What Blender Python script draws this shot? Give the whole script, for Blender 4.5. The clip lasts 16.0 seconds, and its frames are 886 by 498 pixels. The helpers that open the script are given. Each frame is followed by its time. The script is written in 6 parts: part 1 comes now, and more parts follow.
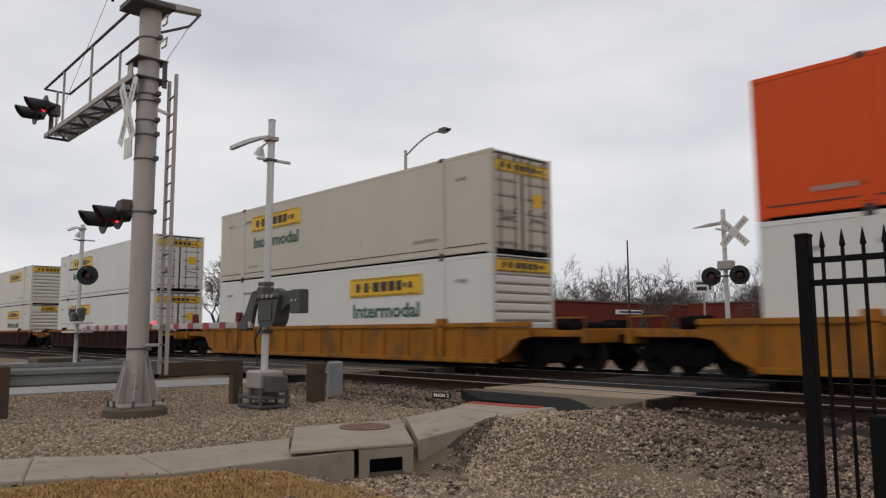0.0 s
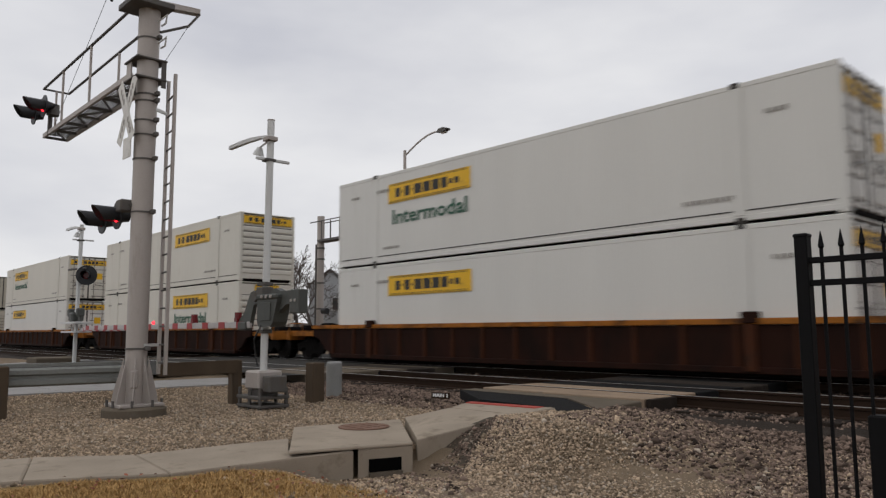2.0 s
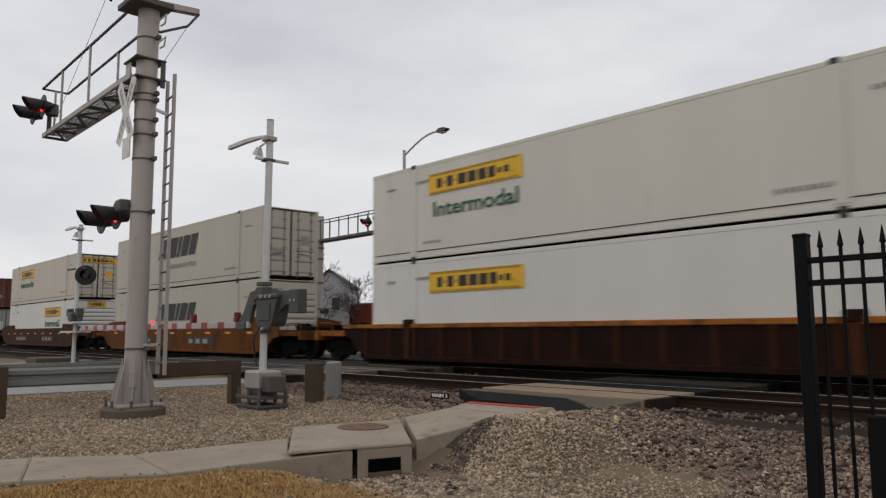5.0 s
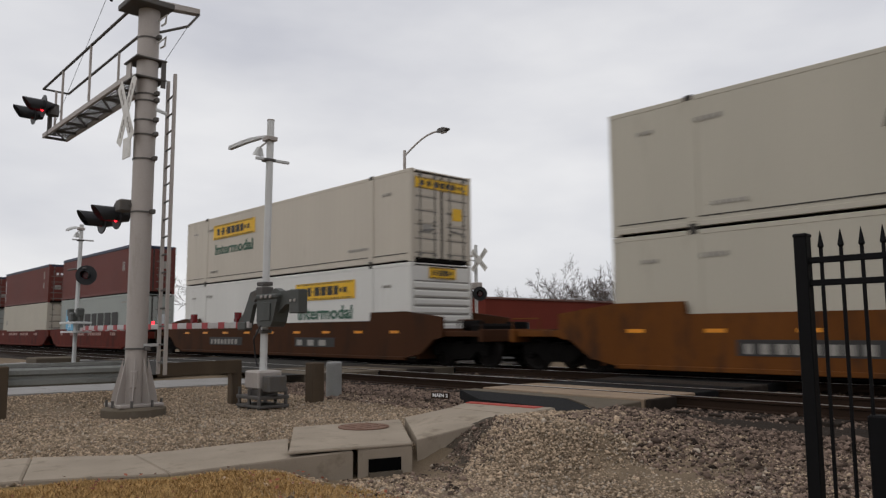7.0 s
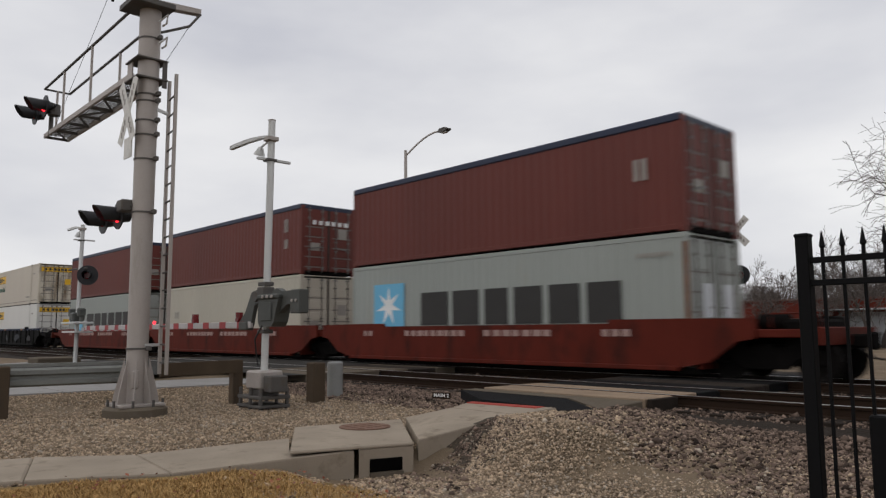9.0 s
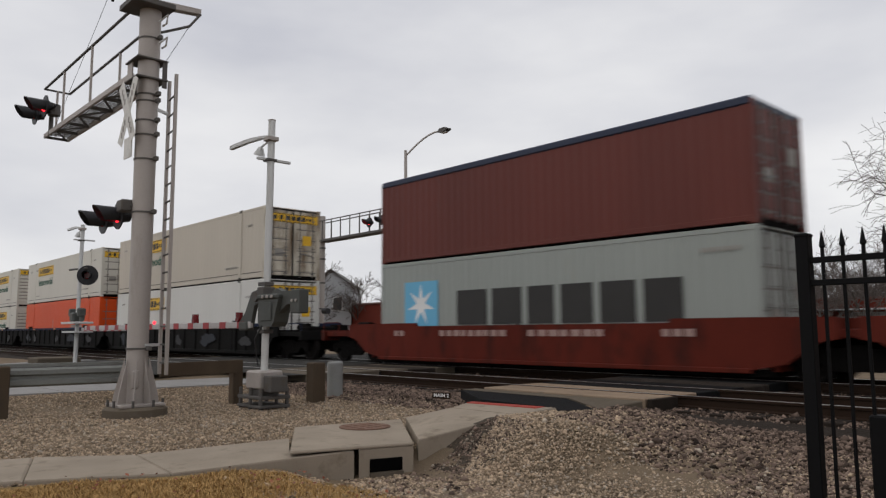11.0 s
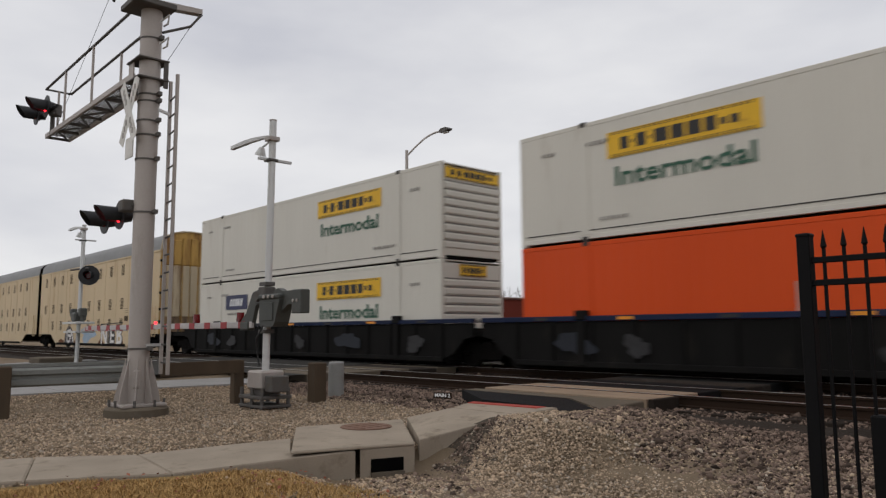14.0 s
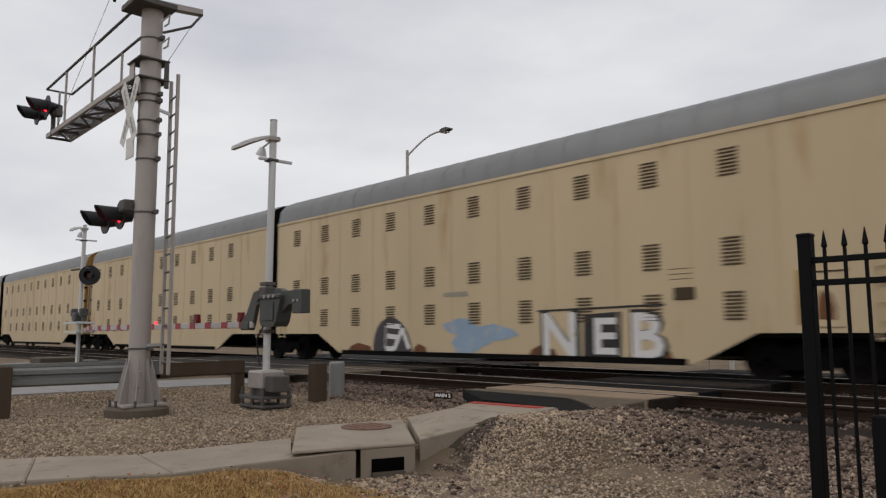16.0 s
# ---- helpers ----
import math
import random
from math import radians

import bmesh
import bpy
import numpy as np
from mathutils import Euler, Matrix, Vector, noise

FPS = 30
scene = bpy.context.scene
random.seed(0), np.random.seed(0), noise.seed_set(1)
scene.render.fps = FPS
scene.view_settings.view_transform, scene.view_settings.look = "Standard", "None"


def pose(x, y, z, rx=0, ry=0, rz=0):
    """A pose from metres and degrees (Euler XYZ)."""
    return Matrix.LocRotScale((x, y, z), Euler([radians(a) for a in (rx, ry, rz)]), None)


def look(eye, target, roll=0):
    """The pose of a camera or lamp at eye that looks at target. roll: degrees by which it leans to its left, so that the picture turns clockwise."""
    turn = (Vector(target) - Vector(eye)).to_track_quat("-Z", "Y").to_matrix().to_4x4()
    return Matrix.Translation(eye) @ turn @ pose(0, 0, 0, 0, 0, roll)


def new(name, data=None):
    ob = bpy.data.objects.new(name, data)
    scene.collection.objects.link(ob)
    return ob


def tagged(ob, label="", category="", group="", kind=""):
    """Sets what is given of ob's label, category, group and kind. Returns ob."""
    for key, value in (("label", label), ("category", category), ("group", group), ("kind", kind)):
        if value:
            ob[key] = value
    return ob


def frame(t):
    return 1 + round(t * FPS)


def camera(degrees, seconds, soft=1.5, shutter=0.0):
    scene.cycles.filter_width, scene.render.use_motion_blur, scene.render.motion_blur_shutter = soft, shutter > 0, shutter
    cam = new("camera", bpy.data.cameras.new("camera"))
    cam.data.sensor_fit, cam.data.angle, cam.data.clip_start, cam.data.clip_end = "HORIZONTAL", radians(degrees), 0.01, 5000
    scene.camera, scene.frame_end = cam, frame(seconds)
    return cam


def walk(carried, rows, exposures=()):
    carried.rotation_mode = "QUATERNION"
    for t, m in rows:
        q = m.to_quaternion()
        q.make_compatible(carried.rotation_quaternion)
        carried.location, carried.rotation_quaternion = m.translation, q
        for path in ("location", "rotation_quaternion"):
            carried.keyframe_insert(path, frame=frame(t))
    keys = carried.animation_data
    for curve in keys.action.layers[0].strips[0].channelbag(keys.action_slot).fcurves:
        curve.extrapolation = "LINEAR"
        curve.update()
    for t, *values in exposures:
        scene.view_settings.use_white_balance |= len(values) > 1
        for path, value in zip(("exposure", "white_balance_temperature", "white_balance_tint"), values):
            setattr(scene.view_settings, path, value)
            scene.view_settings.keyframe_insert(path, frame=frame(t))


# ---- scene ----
# Axes: x along the tracks (the train runs towards +x), y away from the viewer, z up; rail tops at z = 0.
EYE_Z = 1.03
cam = camera(62.06, 16.0, soft=1.3, shutter=0.32)


def aim(turn):
    return pose(0, 0, EYE_Z, 96.331, 0, 47.334 + turn) @ pose(0, 0, 0, 0, 0, -0.335)


walk(cam, [(0, aim(0.0)), (0.5, aim(-0.05)), (2.0, aim(-0.065)), (3.5, aim(-0.11)), (6.4, aim(-0.12)), (7.2, aim(-0.065)),
           (8.0, aim(0.0)), (12.2, aim(0.0)), (13.2, aim(0.055)), (14.2, aim(0.09)), (15.2, aim(0.10)), (16.0, aim(0.13))])

# ---- sky and light: a bright, closed winter cloud cover ----
world = bpy.data.worlds.new("overcast_sky")
scene.world = world
world.use_nodes = True
wn, wl = world.node_tree.nodes, world.node_tree.links
wn.clear()
w_out, w_bg = wn.new("ShaderNodeOutputWorld"), wn.new("ShaderNodeBackground")
w_sky = wn.new("ShaderNodeTexSky")
w_sky.sky_type, w_sky.sun_disc = "NISHITA", False
w_sky.sun_elevation, w_sky.sun_rotation = radians(38), radians(200)
w_co, w_map = wn.new("ShaderNodeTexCoord"), wn.new("ShaderNodeMapping")
w_map.inputs["Scale"].default_value = (1.1, 1.1, 3.2)
w_n = wn.new("ShaderNodeTexNoise")
w_n.inputs["Scale"].default_value, w_n.inputs["Detail"].default_value, w_n.inputs["Roughness"].default_value = 1.7, 5.0, 0.5
w_r = wn.new("ShaderNodeValToRGB")
w_r.color_ramp.elements[0].position, w_r.color_ramp.elements[0].color = 0.30, (5.9, 5.98, 6.5, 1)
w_r.color_ramp.elements[1].position, w_r.color_ramp.elements[1].color = 0.70, (8.9, 8.85, 8.9, 1)
w_mix = wn.new("ShaderNodeMix")
w_mix.data_type = "RGBA"
w_mix.inputs["Factor"].default_value = 0.95
wl.new(w_co.outputs["Generated"], w_map.inputs["Vector"])
wl.new(w_map.outputs["Vector"], w_n.inputs["Vector"])
wl.new(w_n.outputs["Fac"], w_r.inputs["Fac"])
wl.new(w_sky.outputs["Color"], w_mix.inputs["A"])
wl.new(w_r.outputs["Color"], w_mix.inputs["B"])
wl.new(w_mix.outputs["Result"], w_bg.inputs["Color"])
w_bg.inputs["Strength"].default_value = 0.1
wl.new(w_bg.outputs["Background"], w_out.inputs["Surface"])
sun = new("sun", bpy.data.lights.new("sun", "SUN"))
sun.data.energy, sun.data.angle, sun.data.color = 0.5, radians(40), (1.0, 0.97, 0.93)
sun.matrix_world = look((0, 0, 60), (26, 50, -18))


# ---- materials ----
def mat(name, color, rough=0.6, metal=0.0, vary=0.18, scale=1.5, grain=30.0, bump=0.1, dirt=None, dirt_at=0.55, streak=1.0, emit=None, shift=0.0, spec=0.35):
    """A surface with broad variation, fine grain and relief, and stains of a second colour. streak > 1 draws stains out vertically;
    shift varies the tone from piece to piece."""
    m = bpy.data.materials.new(name)
    m.use_nodes = True
    n, l = m.node_tree.nodes, m.node_tree.links
    b = n["Principled BSDF"]
    co = n.new("ShaderNodeTexCoord")
    mp = n.new("ShaderNodeMapping")
    mp.inputs["Scale"].default_value = (1, 1, 1 / streak)
    l.new(co.outputs["Object"], mp.inputs["Vector"])
    big, fine = n.new("ShaderNodeTexNoise"), n.new("ShaderNodeTexNoise")
    big.inputs["Scale"].default_value, big.inputs["Detail"].default_value = scale, 6
    fine.inputs["Scale"].default_value, fine.inputs["Detail"].default_value = grain, 4
    l.new(mp.outputs["Vector"], big.inputs["Vector"])
    l.new(co.outputs["Object"], fine.inputs["Vector"])
    ramp = n.new("ShaderNodeValToRGB")
    ramp.color_ramp.elements[0].position, ramp.color_ramp.elements[1].position = 0.3, 0.72
    ramp.color_ramp.elements[0].color = (*[c * (1 - vary) for c in color], 1)
    ramp.color_ramp.elements[1].color = (*[min(1, c * (1 + vary)) for c in color], 1)
    add = n.new("ShaderNodeMath")
    add.operation = "MULTIPLY_ADD"
    add.inputs[1].default_value, add.inputs[2].default_value = 0.45, 0.28
    l.new(fine.outputs["Fac"], add.inputs[0])
    av = n.new("ShaderNodeMath")
    av.operation = "MULTIPLY_ADD"
    av.inputs[1].default_value = 0.5
    l.new(big.outputs["Fac"], av.inputs[0])
    half = n.new("ShaderNodeMath")
    half.operation = "MULTIPLY"
    half.inputs[1].default_value = 0.5
    l.new(add.outputs[0], half.inputs[0])
    l.new(half.outputs[0], av.inputs[2])
    l.new(av.outputs[0], ramp.inputs["Fac"])
    out = ramp.outputs["Color"]
    if dirt:
        dn = n.new("ShaderNodeTexNoise")
        dn.inputs["Scale"].default_value, dn.inputs["Detail"].default_value = scale * 2.3, 8
        dn.inputs["Roughness"].default_value = 0.65
        l.new(mp.outputs["Vector"], dn.inputs["Vector"])
        dr = n.new("ShaderNodeValToRGB")
        dr.color_ramp.elements[0].position, dr.color_ramp.elements[1].position = dirt_at, min(1, dirt_at + 0.2)
        l.new(dn.outputs["Fac"], dr.inputs["Fac"])
        mx = n.new("ShaderNodeMix")
        mx.data_type = "RGBA"
        l.new(dr.outputs["Color"], mx.inputs["Factor"])
        l.new(out, mx.inputs["A"])
        mx.inputs["B"].default_value = (*dirt, 1)
        out = mx.outputs["Result"]
    if shift:
        oi, hsv = n.new("ShaderNodeObjectInfo"), n.new("ShaderNodeHueSaturation")
        ge, sm = n.new("ShaderNodeNewGeometry"), n.new("ShaderNodeMath")
        sm.operation = "ADD"
        l.new(oi.outputs["Random"], sm.inputs[0])
        l.new(ge.outputs["Random Per Island"], sm.inputs[1])
        mr = n.new("ShaderNodeMapRange")
        mr.inputs["From Max"].default_value = 1.0
        mr.inputs["To Min"].default_value, mr.inputs["To Max"].default_value = 1 - shift, 1 + shift
        fr = n.new("ShaderNodeMath")
        fr.operation = "FRACT"
        l.new(sm.outputs[0], fr.inputs[0])
        l.new(fr.outputs[0], mr.inputs["Value"])
        l.new(mr.outputs["Result"], hsv.inputs["Value"])
        l.new(out, hsv.inputs["Color"])
        out = hsv.outputs["Color"]
    l.new(out, b.inputs["Base Color"])
    b.inputs["Specular IOR Level"].default_value = spec
    b.inputs["Roughness"].default_value, b.inputs["Metallic"].default_value = rough, metal
    if bump:
        bp = n.new("ShaderNodeBump")
        bp.inputs["Strength"].default_value, bp.inputs["Distance"].default_value = bump, 0.02
        l.new(fine.outputs["Fac"], bp.inputs["Height"])
        l.new(bp.outputs["Normal"], b.inputs["Normal"])
    if emit:
        b.inputs["Emission Color"].default_value, b.inputs["Emission Strength"].default_value = (*emit[:3], 1), emit[3]
    return m


M = dict(
    box_grey=mat("box_paint_grey", (0.51, 0.455, 0.375), 0.5, vary=0.09, scale=0.6, dirt=(0.36, 0.31, 0.25), dirt_at=0.60, streak=6, bump=0.04),
    box_white=mat("box_paint_white", (0.62, 0.605, 0.565), 0.45, vary=0.07, scale=0.6, dirt=(0.45, 0.42, 0.37), dirt_at=0.62, streak=6, bump=0.04),
    box_cream=mat("box_paint_cream", (0.45, 0.415, 0.34), 0.5, vary=0.08, scale=0.6, dirt=(0.34, 0.30, 0.24), dirt_at=0.61, streak=6, bump=0.04),
    box_ivory=mat("box_paint_ivory", (0.60, 0.57, 0.50), 0.5, vary=0.08, scale=0.6, dirt=(0.42, 0.37, 0.30), dirt_at=0.60, streak=6, bump=0.04),
    # posts of the brown wells: brighter light on them put into a lighter brown
    well_stake=mat("well_stake_lit", (0.055, 0.02, 0.01), 0.7, vary=0.25, scale=1.5, dirt=(0.03, 0.017, 0.011), dirt_at=0.5, spec=0.06),
    box_orange=mat("box_paint_orange", (0.62, 0.07, 0.009), 0.45, vary=0.08, scale=0.4, dirt=(0.35, 0.08, 0.03), dirt_at=0.68, streak=4, bump=0.04, spec=0.2),
    box_maroon=mat("box_paint_maroon", (0.118, 0.024, 0.016), 0.55, vary=0.2, scale=0.5, dirt=(0.10, 0.04, 0.03), dirt_at=0.62, streak=4, bump=0.06),
    box_pale=mat("box_paint_pale_grey", (0.30, 0.32, 0.295), 0.5, vary=0.07, scale=0.4, dirt=(0.33, 0.31, 0.24), dirt_at=0.62, streak=5, bump=0.05),
    tarp=mat("navy_tarpaulin", (0.018, 0.026, 0.055), 0.5, vary=0.3, scale=1.2, bump=0.3),
    box_seam=mat("dark_seam", (0.045, 0.04, 0.035), 0.8),
    door_stain=mat("rust_stained_door", (0.60, 0.55, 0.45), 0.55, vary=0.15, scale=0.8, dirt=(0.13, 0.07, 0.025), dirt_at=0.44, streak=6),
    galv_bar=mat("door_bar_steel", (0.17, 0.16, 0.15), 0.45, 0.5, dirt=(0.2, 0.15, 0.1)),
    groove_dark=mat("groove_dark_brown", (0.17, 0.155, 0.14), 0.6),
    sign_yellow=mat("sign_yellow", (0.72, 0.42, 0.018), 0.5, vary=0.12, scale=1.6, dirt=(0.38, 0.20, 0.02), dirt_at=0.58),
    ink_black=mat("ink_black", (0.03, 0.028, 0.026), 0.6),
    ink_green=mat("ink_dark_green", (0.028, 0.095, 0.058), 0.55),
    ink_navy=mat("ink_navy", (0.03, 0.035, 0.085), 0.5),
    ink_white=mat("ink_white", (0.75, 0.75, 0.74), 0.5),
    ink_grey=mat("ink_grey", (0.30, 0.28, 0.25), 0.6),
    star_blue=mat("panel_sky_blue", (0.14, 0.42, 0.62), 0.5, vary=0.06),
    well_yellow=mat("well_yellow", (0.31, 0.12, 0.018), 0.6, vary=0.18, scale=0.8, dirt=(0.13, 0.07, 0.03), dirt_at=0.48, streak=3, bump=0.08, spec=0.06),
    well_brown=mat("well_brown", (0.022, 0.0085, 0.0055), 0.7, vary=0.2, scale=0.8, dirt=(0.011, 0.006, 0.0045), dirt_at=0.46, streak=3, bump=0.1, spec=0.06),
    well_sill=mat("well_sill_amber", (0.3, 0.11, 0.02), 0.6, vary=0.2, scale=1.0, dirt=(0.05, 0.025, 0.014), dirt_at=0.46, spec=0.06),
    well_rust=mat("well_rust_orange", (0.125, 0.045, 0.011), 0.65, vary=0.28, scale=0.9, dirt=(0.05, 0.024, 0.014), dirt_at=0.48, streak=3, bump=0.1, spec=0.06),
    well_umber=mat("well_umber", (0.055, 0.023, 0.011), 0.65, vary=0.2, scale=0.7, dirt=(0.03, 0.017, 0.011), dirt_at=0.52, streak=3, bump=0.1, spec=0.06),
    worn_white=mat("worn_white_stencil", (0.36, 0.24, 0.21), 0.7, vary=0.25, scale=4),
    silver=mat("silver_scrawl", (0.026, 0.025, 0.026), 0.6, vary=0.6, scale=4),
    scrawl_blue=mat("dull_blue_scrawl", (0.013, 0.016, 0.023), 0.6, vary=0.4, scale=3),
    beam=mat("weathered_guard_beam", (0.20, 0.205, 0.19), 0.6, 0.2, vary=0.15, scale=1.2, dirt=(0.12, 0.115, 0.10), dirt_at=0.56),
    well_red=mat("well_red", (0.105, 0.019, 0.012), 0.6, vary=0.3, scale=0.9, dirt=(0.035, 0.013, 0.01), dirt_at=0.5, streak=3, bump=0.1, spec=0.06),
    well_black=mat("well_black", (0.010, 0.0095, 0.009), 0.7, vary=0.4, scale=0.8, dirt=(0.022, 0.019, 0.016), dirt_at=0.56, streak=3, bump=0.1, spec=0.06),
    well_blue=mat("well_sill_blue", (0.018, 0.025, 0.055), 0.6, vary=0.25, scale=1.0, dirt=(0.05, 0.045, 0.04), dirt_at=0.58, spec=0.06),
    reflector=mat("reflector_amber", (0.75, 0.28, 0.02), 0.35),
    # grimy steel, darkened to near black to carry the shade below the wagons
    under=mat("underframe_grime_shade", (0.006, 0.0052, 0.0048), 0.95, spec=0.08, vary=0.35, scale=2.0, bump=0.2),
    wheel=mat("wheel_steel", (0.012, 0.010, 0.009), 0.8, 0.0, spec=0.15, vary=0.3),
    rack_side=mat("rack_yellow_panel", (0.56, 0.435, 0.27), 0.6, vary=0.14, scale=0.5, dirt=(0.36, 0.22, 0.09), dirt_at=0.58, streak=6, bump=0.05),
    rack_door=mat("rack_door_yellow", (0.45, 0.27, 0.07), 0.6, vary=0.2, scale=0.8, dirt=(0.15, 0.06, 0.02), dirt_at=0.48, streak=7, bump=0.06),
    rack_pale=mat("rack_door_pale", (0.50, 0.41, 0.28), 0.6, vary=0.15, scale=1.0, dirt=(0.20, 0.11, 0.05), dirt_at=0.50, streak=9),
    rack_grime=mat("rack_door_grimy", (0.30, 0.20, 0.11), 0.7, vary=0.25, scale=0.9, dirt=(0.055, 0.035, 0.025), dirt_at=0.44, streak=5),
    rack_roof=mat("rack_galvanised_roof", (0.19, 0.19, 0.187), 0.5, 0.35, vary=0.16, scale=0.7, dirt=(0.17, 0.165, 0.16), dirt_at=0.55, bump=0.06),
    rack_vent=mat("rack_vent_slats", (0.075, 0.055, 0.035), 0.8, spec=0.1),
    paint_white=mat("graffiti_white", (0.70, 0.68, 0.66), 0.6, dirt=(0.5, 0.42, 0.3)),
    graffiti_dark=mat("graffiti_dark", (0.06, 0.05, 0.055), 0.6, vary=0.4, scale=3),
    paint_blue=mat("graffiti_blue", (0.28, 0.37, 0.47), 0.6, dirt=(0.5, 0.45, 0.35)),
    rust=mat("raw_rust", (0.16, 0.062, 0.025), 0.85, vary=0.35, scale=5, dirt=(0.05, 0.03, 0.02), dirt_at=0.5),
    galv=mat("galvanised_steel", (0.39, 0.35, 0.32), 0.55, 0.25, vary=0.12, scale=1.2, dirt=(0.28, 0.25, 0.22), dirt_at=0.62, streak=4, bump=0.05),
    galv_light=mat("galvanised_light", (0.6, 0.6, 0.585), 0.5, 0.25, vary=0.1, dirt=(0.36, 0.34, 0.32), dirt_at=0.64, streak=4, bump=0.04),
    galv_dark=mat("weathered_steel", (0.1, 0.092, 0.085), 0.65, 0.2, vary=0.2, dirt=(0.1, 0.08, 0.06)),
    gate_box=mat("gate_mechanism_grey", (0.07, 0.073, 0.066), 0.55, 0.1, vary=0.15, scale=2.5, dirt=(0.10, 0.09, 0.08)),
    hood=mat("signal_hood_black", (0.02, 0.02, 0.022), 0.5),
    lens_dark=mat("signal_lens_dark", (0.16, 0.012, 0.014), 0.15),
    lens_lit=mat("signal_lens_lit", (0.6, 0.02, 0.03), 0.2, emit=(1.0, 0.02, 0.035, 3.0)),
    lens_clear=mat("lamp_glass", (0.5, 0.5, 0.48), 0.2),
    crossbuck=mat("crossbuck_white", (0.62, 0.60, 0.56), 0.5, dirt=(0.35, 0.32, 0.28)),
    stripe_red=mat("arm_stripe_red", (0.3, 0.012, 0.015), 0.4),
    stripe_white=mat("arm_stripe_white", (0.42, 0.39, 0.38), 0.4, dirt=(0.3, 0.27, 0.25)),
    fence=mat("fence_black_paint", (0.005, 0.005, 0.0055), 0.6, spec=0.1, vary=0.3, bump=0.05),
    timber=mat("weathered_timber", (0.085, 0.062, 0.042), 0.85, vary=0.25, scale=3, grain=60, bump=0.4, dirt=(0.06, 0.05, 0.04), streak=6, spec=0.12),
    concrete=mat("sidewalk_concrete", (0.30, 0.25, 0.195), 0.85, vary=0.25, scale=1.6, grain=90, bump=0.14, dirt=(0.18, 0.145, 0.105), dirt_at=0.55, spec=0.12),
    concrete_old=mat("weathered_concrete", (0.12, 0.098, 0.073), 0.85, vary=0.16, scale=1.4, grain=70, bump=0.25, dirt=(0.15, 0.13, 0.11), dirt_at=0.56, spec=0.12),
    panel=mat("crossing_panel_concrete", (0.27, 0.2, 0.14), 0.85, vary=0.25, scale=1.4, grain=70, bump=0.2, dirt=(0.2, 0.17, 0.14), dirt_at=0.55, spec=0.12),
    rubber=mat("black_rubber_mat", (0.011, 0.011, 0.0115), 0.8, vary=0.25, bump=0.25, spec=0.08),
    tactile=mat("tactile_red", (0.36, 0.065, 0.05), 0.7, vary=0.12, scale=3, dirt=(0.33, 0.08, 0.06), spec=0.12),
    manhole=mat("rusty_manhole", (0.19, 0.115, 0.085), 0.8, vary=0.2, scale=6, grain=60, bump=0.4, spec=0.12),
    void=mat("drain_inlet_shade", (0.004, 0.004, 0.004), 1.0, spec=0.0),
    asphalt=mat("asphalt", (0.04, 0.038, 0.035), 0.85, vary=0.18, scale=0.6, grain=120, bump=0.3, dirt=(0.07, 0.068, 0.065), dirt_at=0.55, spec=0.12),
    kerb=mat("kerb_concrete", (0.27, 0.26, 0.25), 0.85, vary=0.14, scale=1.2, grain=80, bump=0.15, dirt=(0.19, 0.18, 0.165), spec=0.12),
    ground=mat("gravel_ground", (0.195, 0.147, 0.1), 0.95, vary=0.5, scale=0.9, grain=70, bump=1.0, dirt=(0.13, 0.11, 0.09), dirt_at=0.58, spec=0.12),
    bed=mat("ballast_bed", (0.034, 0.027, 0.022), 0.95, vary=0.35, scale=0.8, grain=30, bump=1.0, dirt=(0.06, 0.05, 0.045), dirt_at=0.52, spec=0.12),
    gravel=mat("gravel_stone", (0.345, 0.262, 0.184), 0.9, vary=0.2, scale=8, grain=60, bump=0.2, shift=0.6, spec=0.12),
    gravel_pale=mat("limestone_chip", (0.38, 0.32, 0.255), 0.9, vary=0.15, scale=8, grain=60, bump=0.2, shift=0.35, spec=0.12),
    ballast=mat("ballast_stone", (0.15, 0.108, 0.085), 0.9, vary=0.25, scale=8, grain=60, bump=0.2, shift=0.85, spec=0.12),
    soil=mat("soil_shade", (0.06, 0.048, 0.036), 0.95, vary=0.3, scale=3, bump=0.5, spec=0.12),
    straw=mat("dry_grass", (0.42, 0.265, 0.11), 0.9, vary=0.2, scale=3, bump=0.0, shift=0.35, spec=0.12),
    turf=mat("dormant_turf", (0.19, 0.125, 0.05), 0.95, vary=0.3, scale=4, bump=0.6, dirt=(0.12, 0.085, 0.035), spec=0.12),
    leaf=mat("fallen_leaf", (0.20, 0.06, 0.03), 0.8, shift=0.4),
    rail=mat("rail_rusty", (0.03, 0.018, 0.012), 0.75, 0.2, vary=0.2, scale=2, spec=0.1),
    rail_top=mat("rail_head_bright", (0.62, 0.61, 0.60), 0.3, 0.85, vary=0.05),
    tie=mat("creosoted_tie", (0.025, 0.019, 0.015), 0.9, vary=0.3, scale=3, grain=50, bump=0.4, spec=0.12),
    brick=mat("red_brick_wall", (0.14, 0.03, 0.02), 0.9, vary=0.16, scale=0.4, grain=9, bump=0.2, dirt=(0.13, 0.04, 0.03), dirt_at=0.6, spec=0.12),
    coping=mat("roof_coping", (0.16, 0.09, 0.075), 0.8, spec=0.12),
    glass=mat("window_glass_dark", (0.06, 0.065, 0.07), 0.12),
    siding=mat("pale_siding", (0.40, 0.41, 0.42), 0.7, vary=0.06),
    shingle=mat("grey_shingle", (0.13, 0.125, 0.12), 0.9, vary=0.2),
    bark=mat("winter_bark", (0.06, 0.05, 0.044), 0.95, vary=0.25, scale=2, bump=0.3),
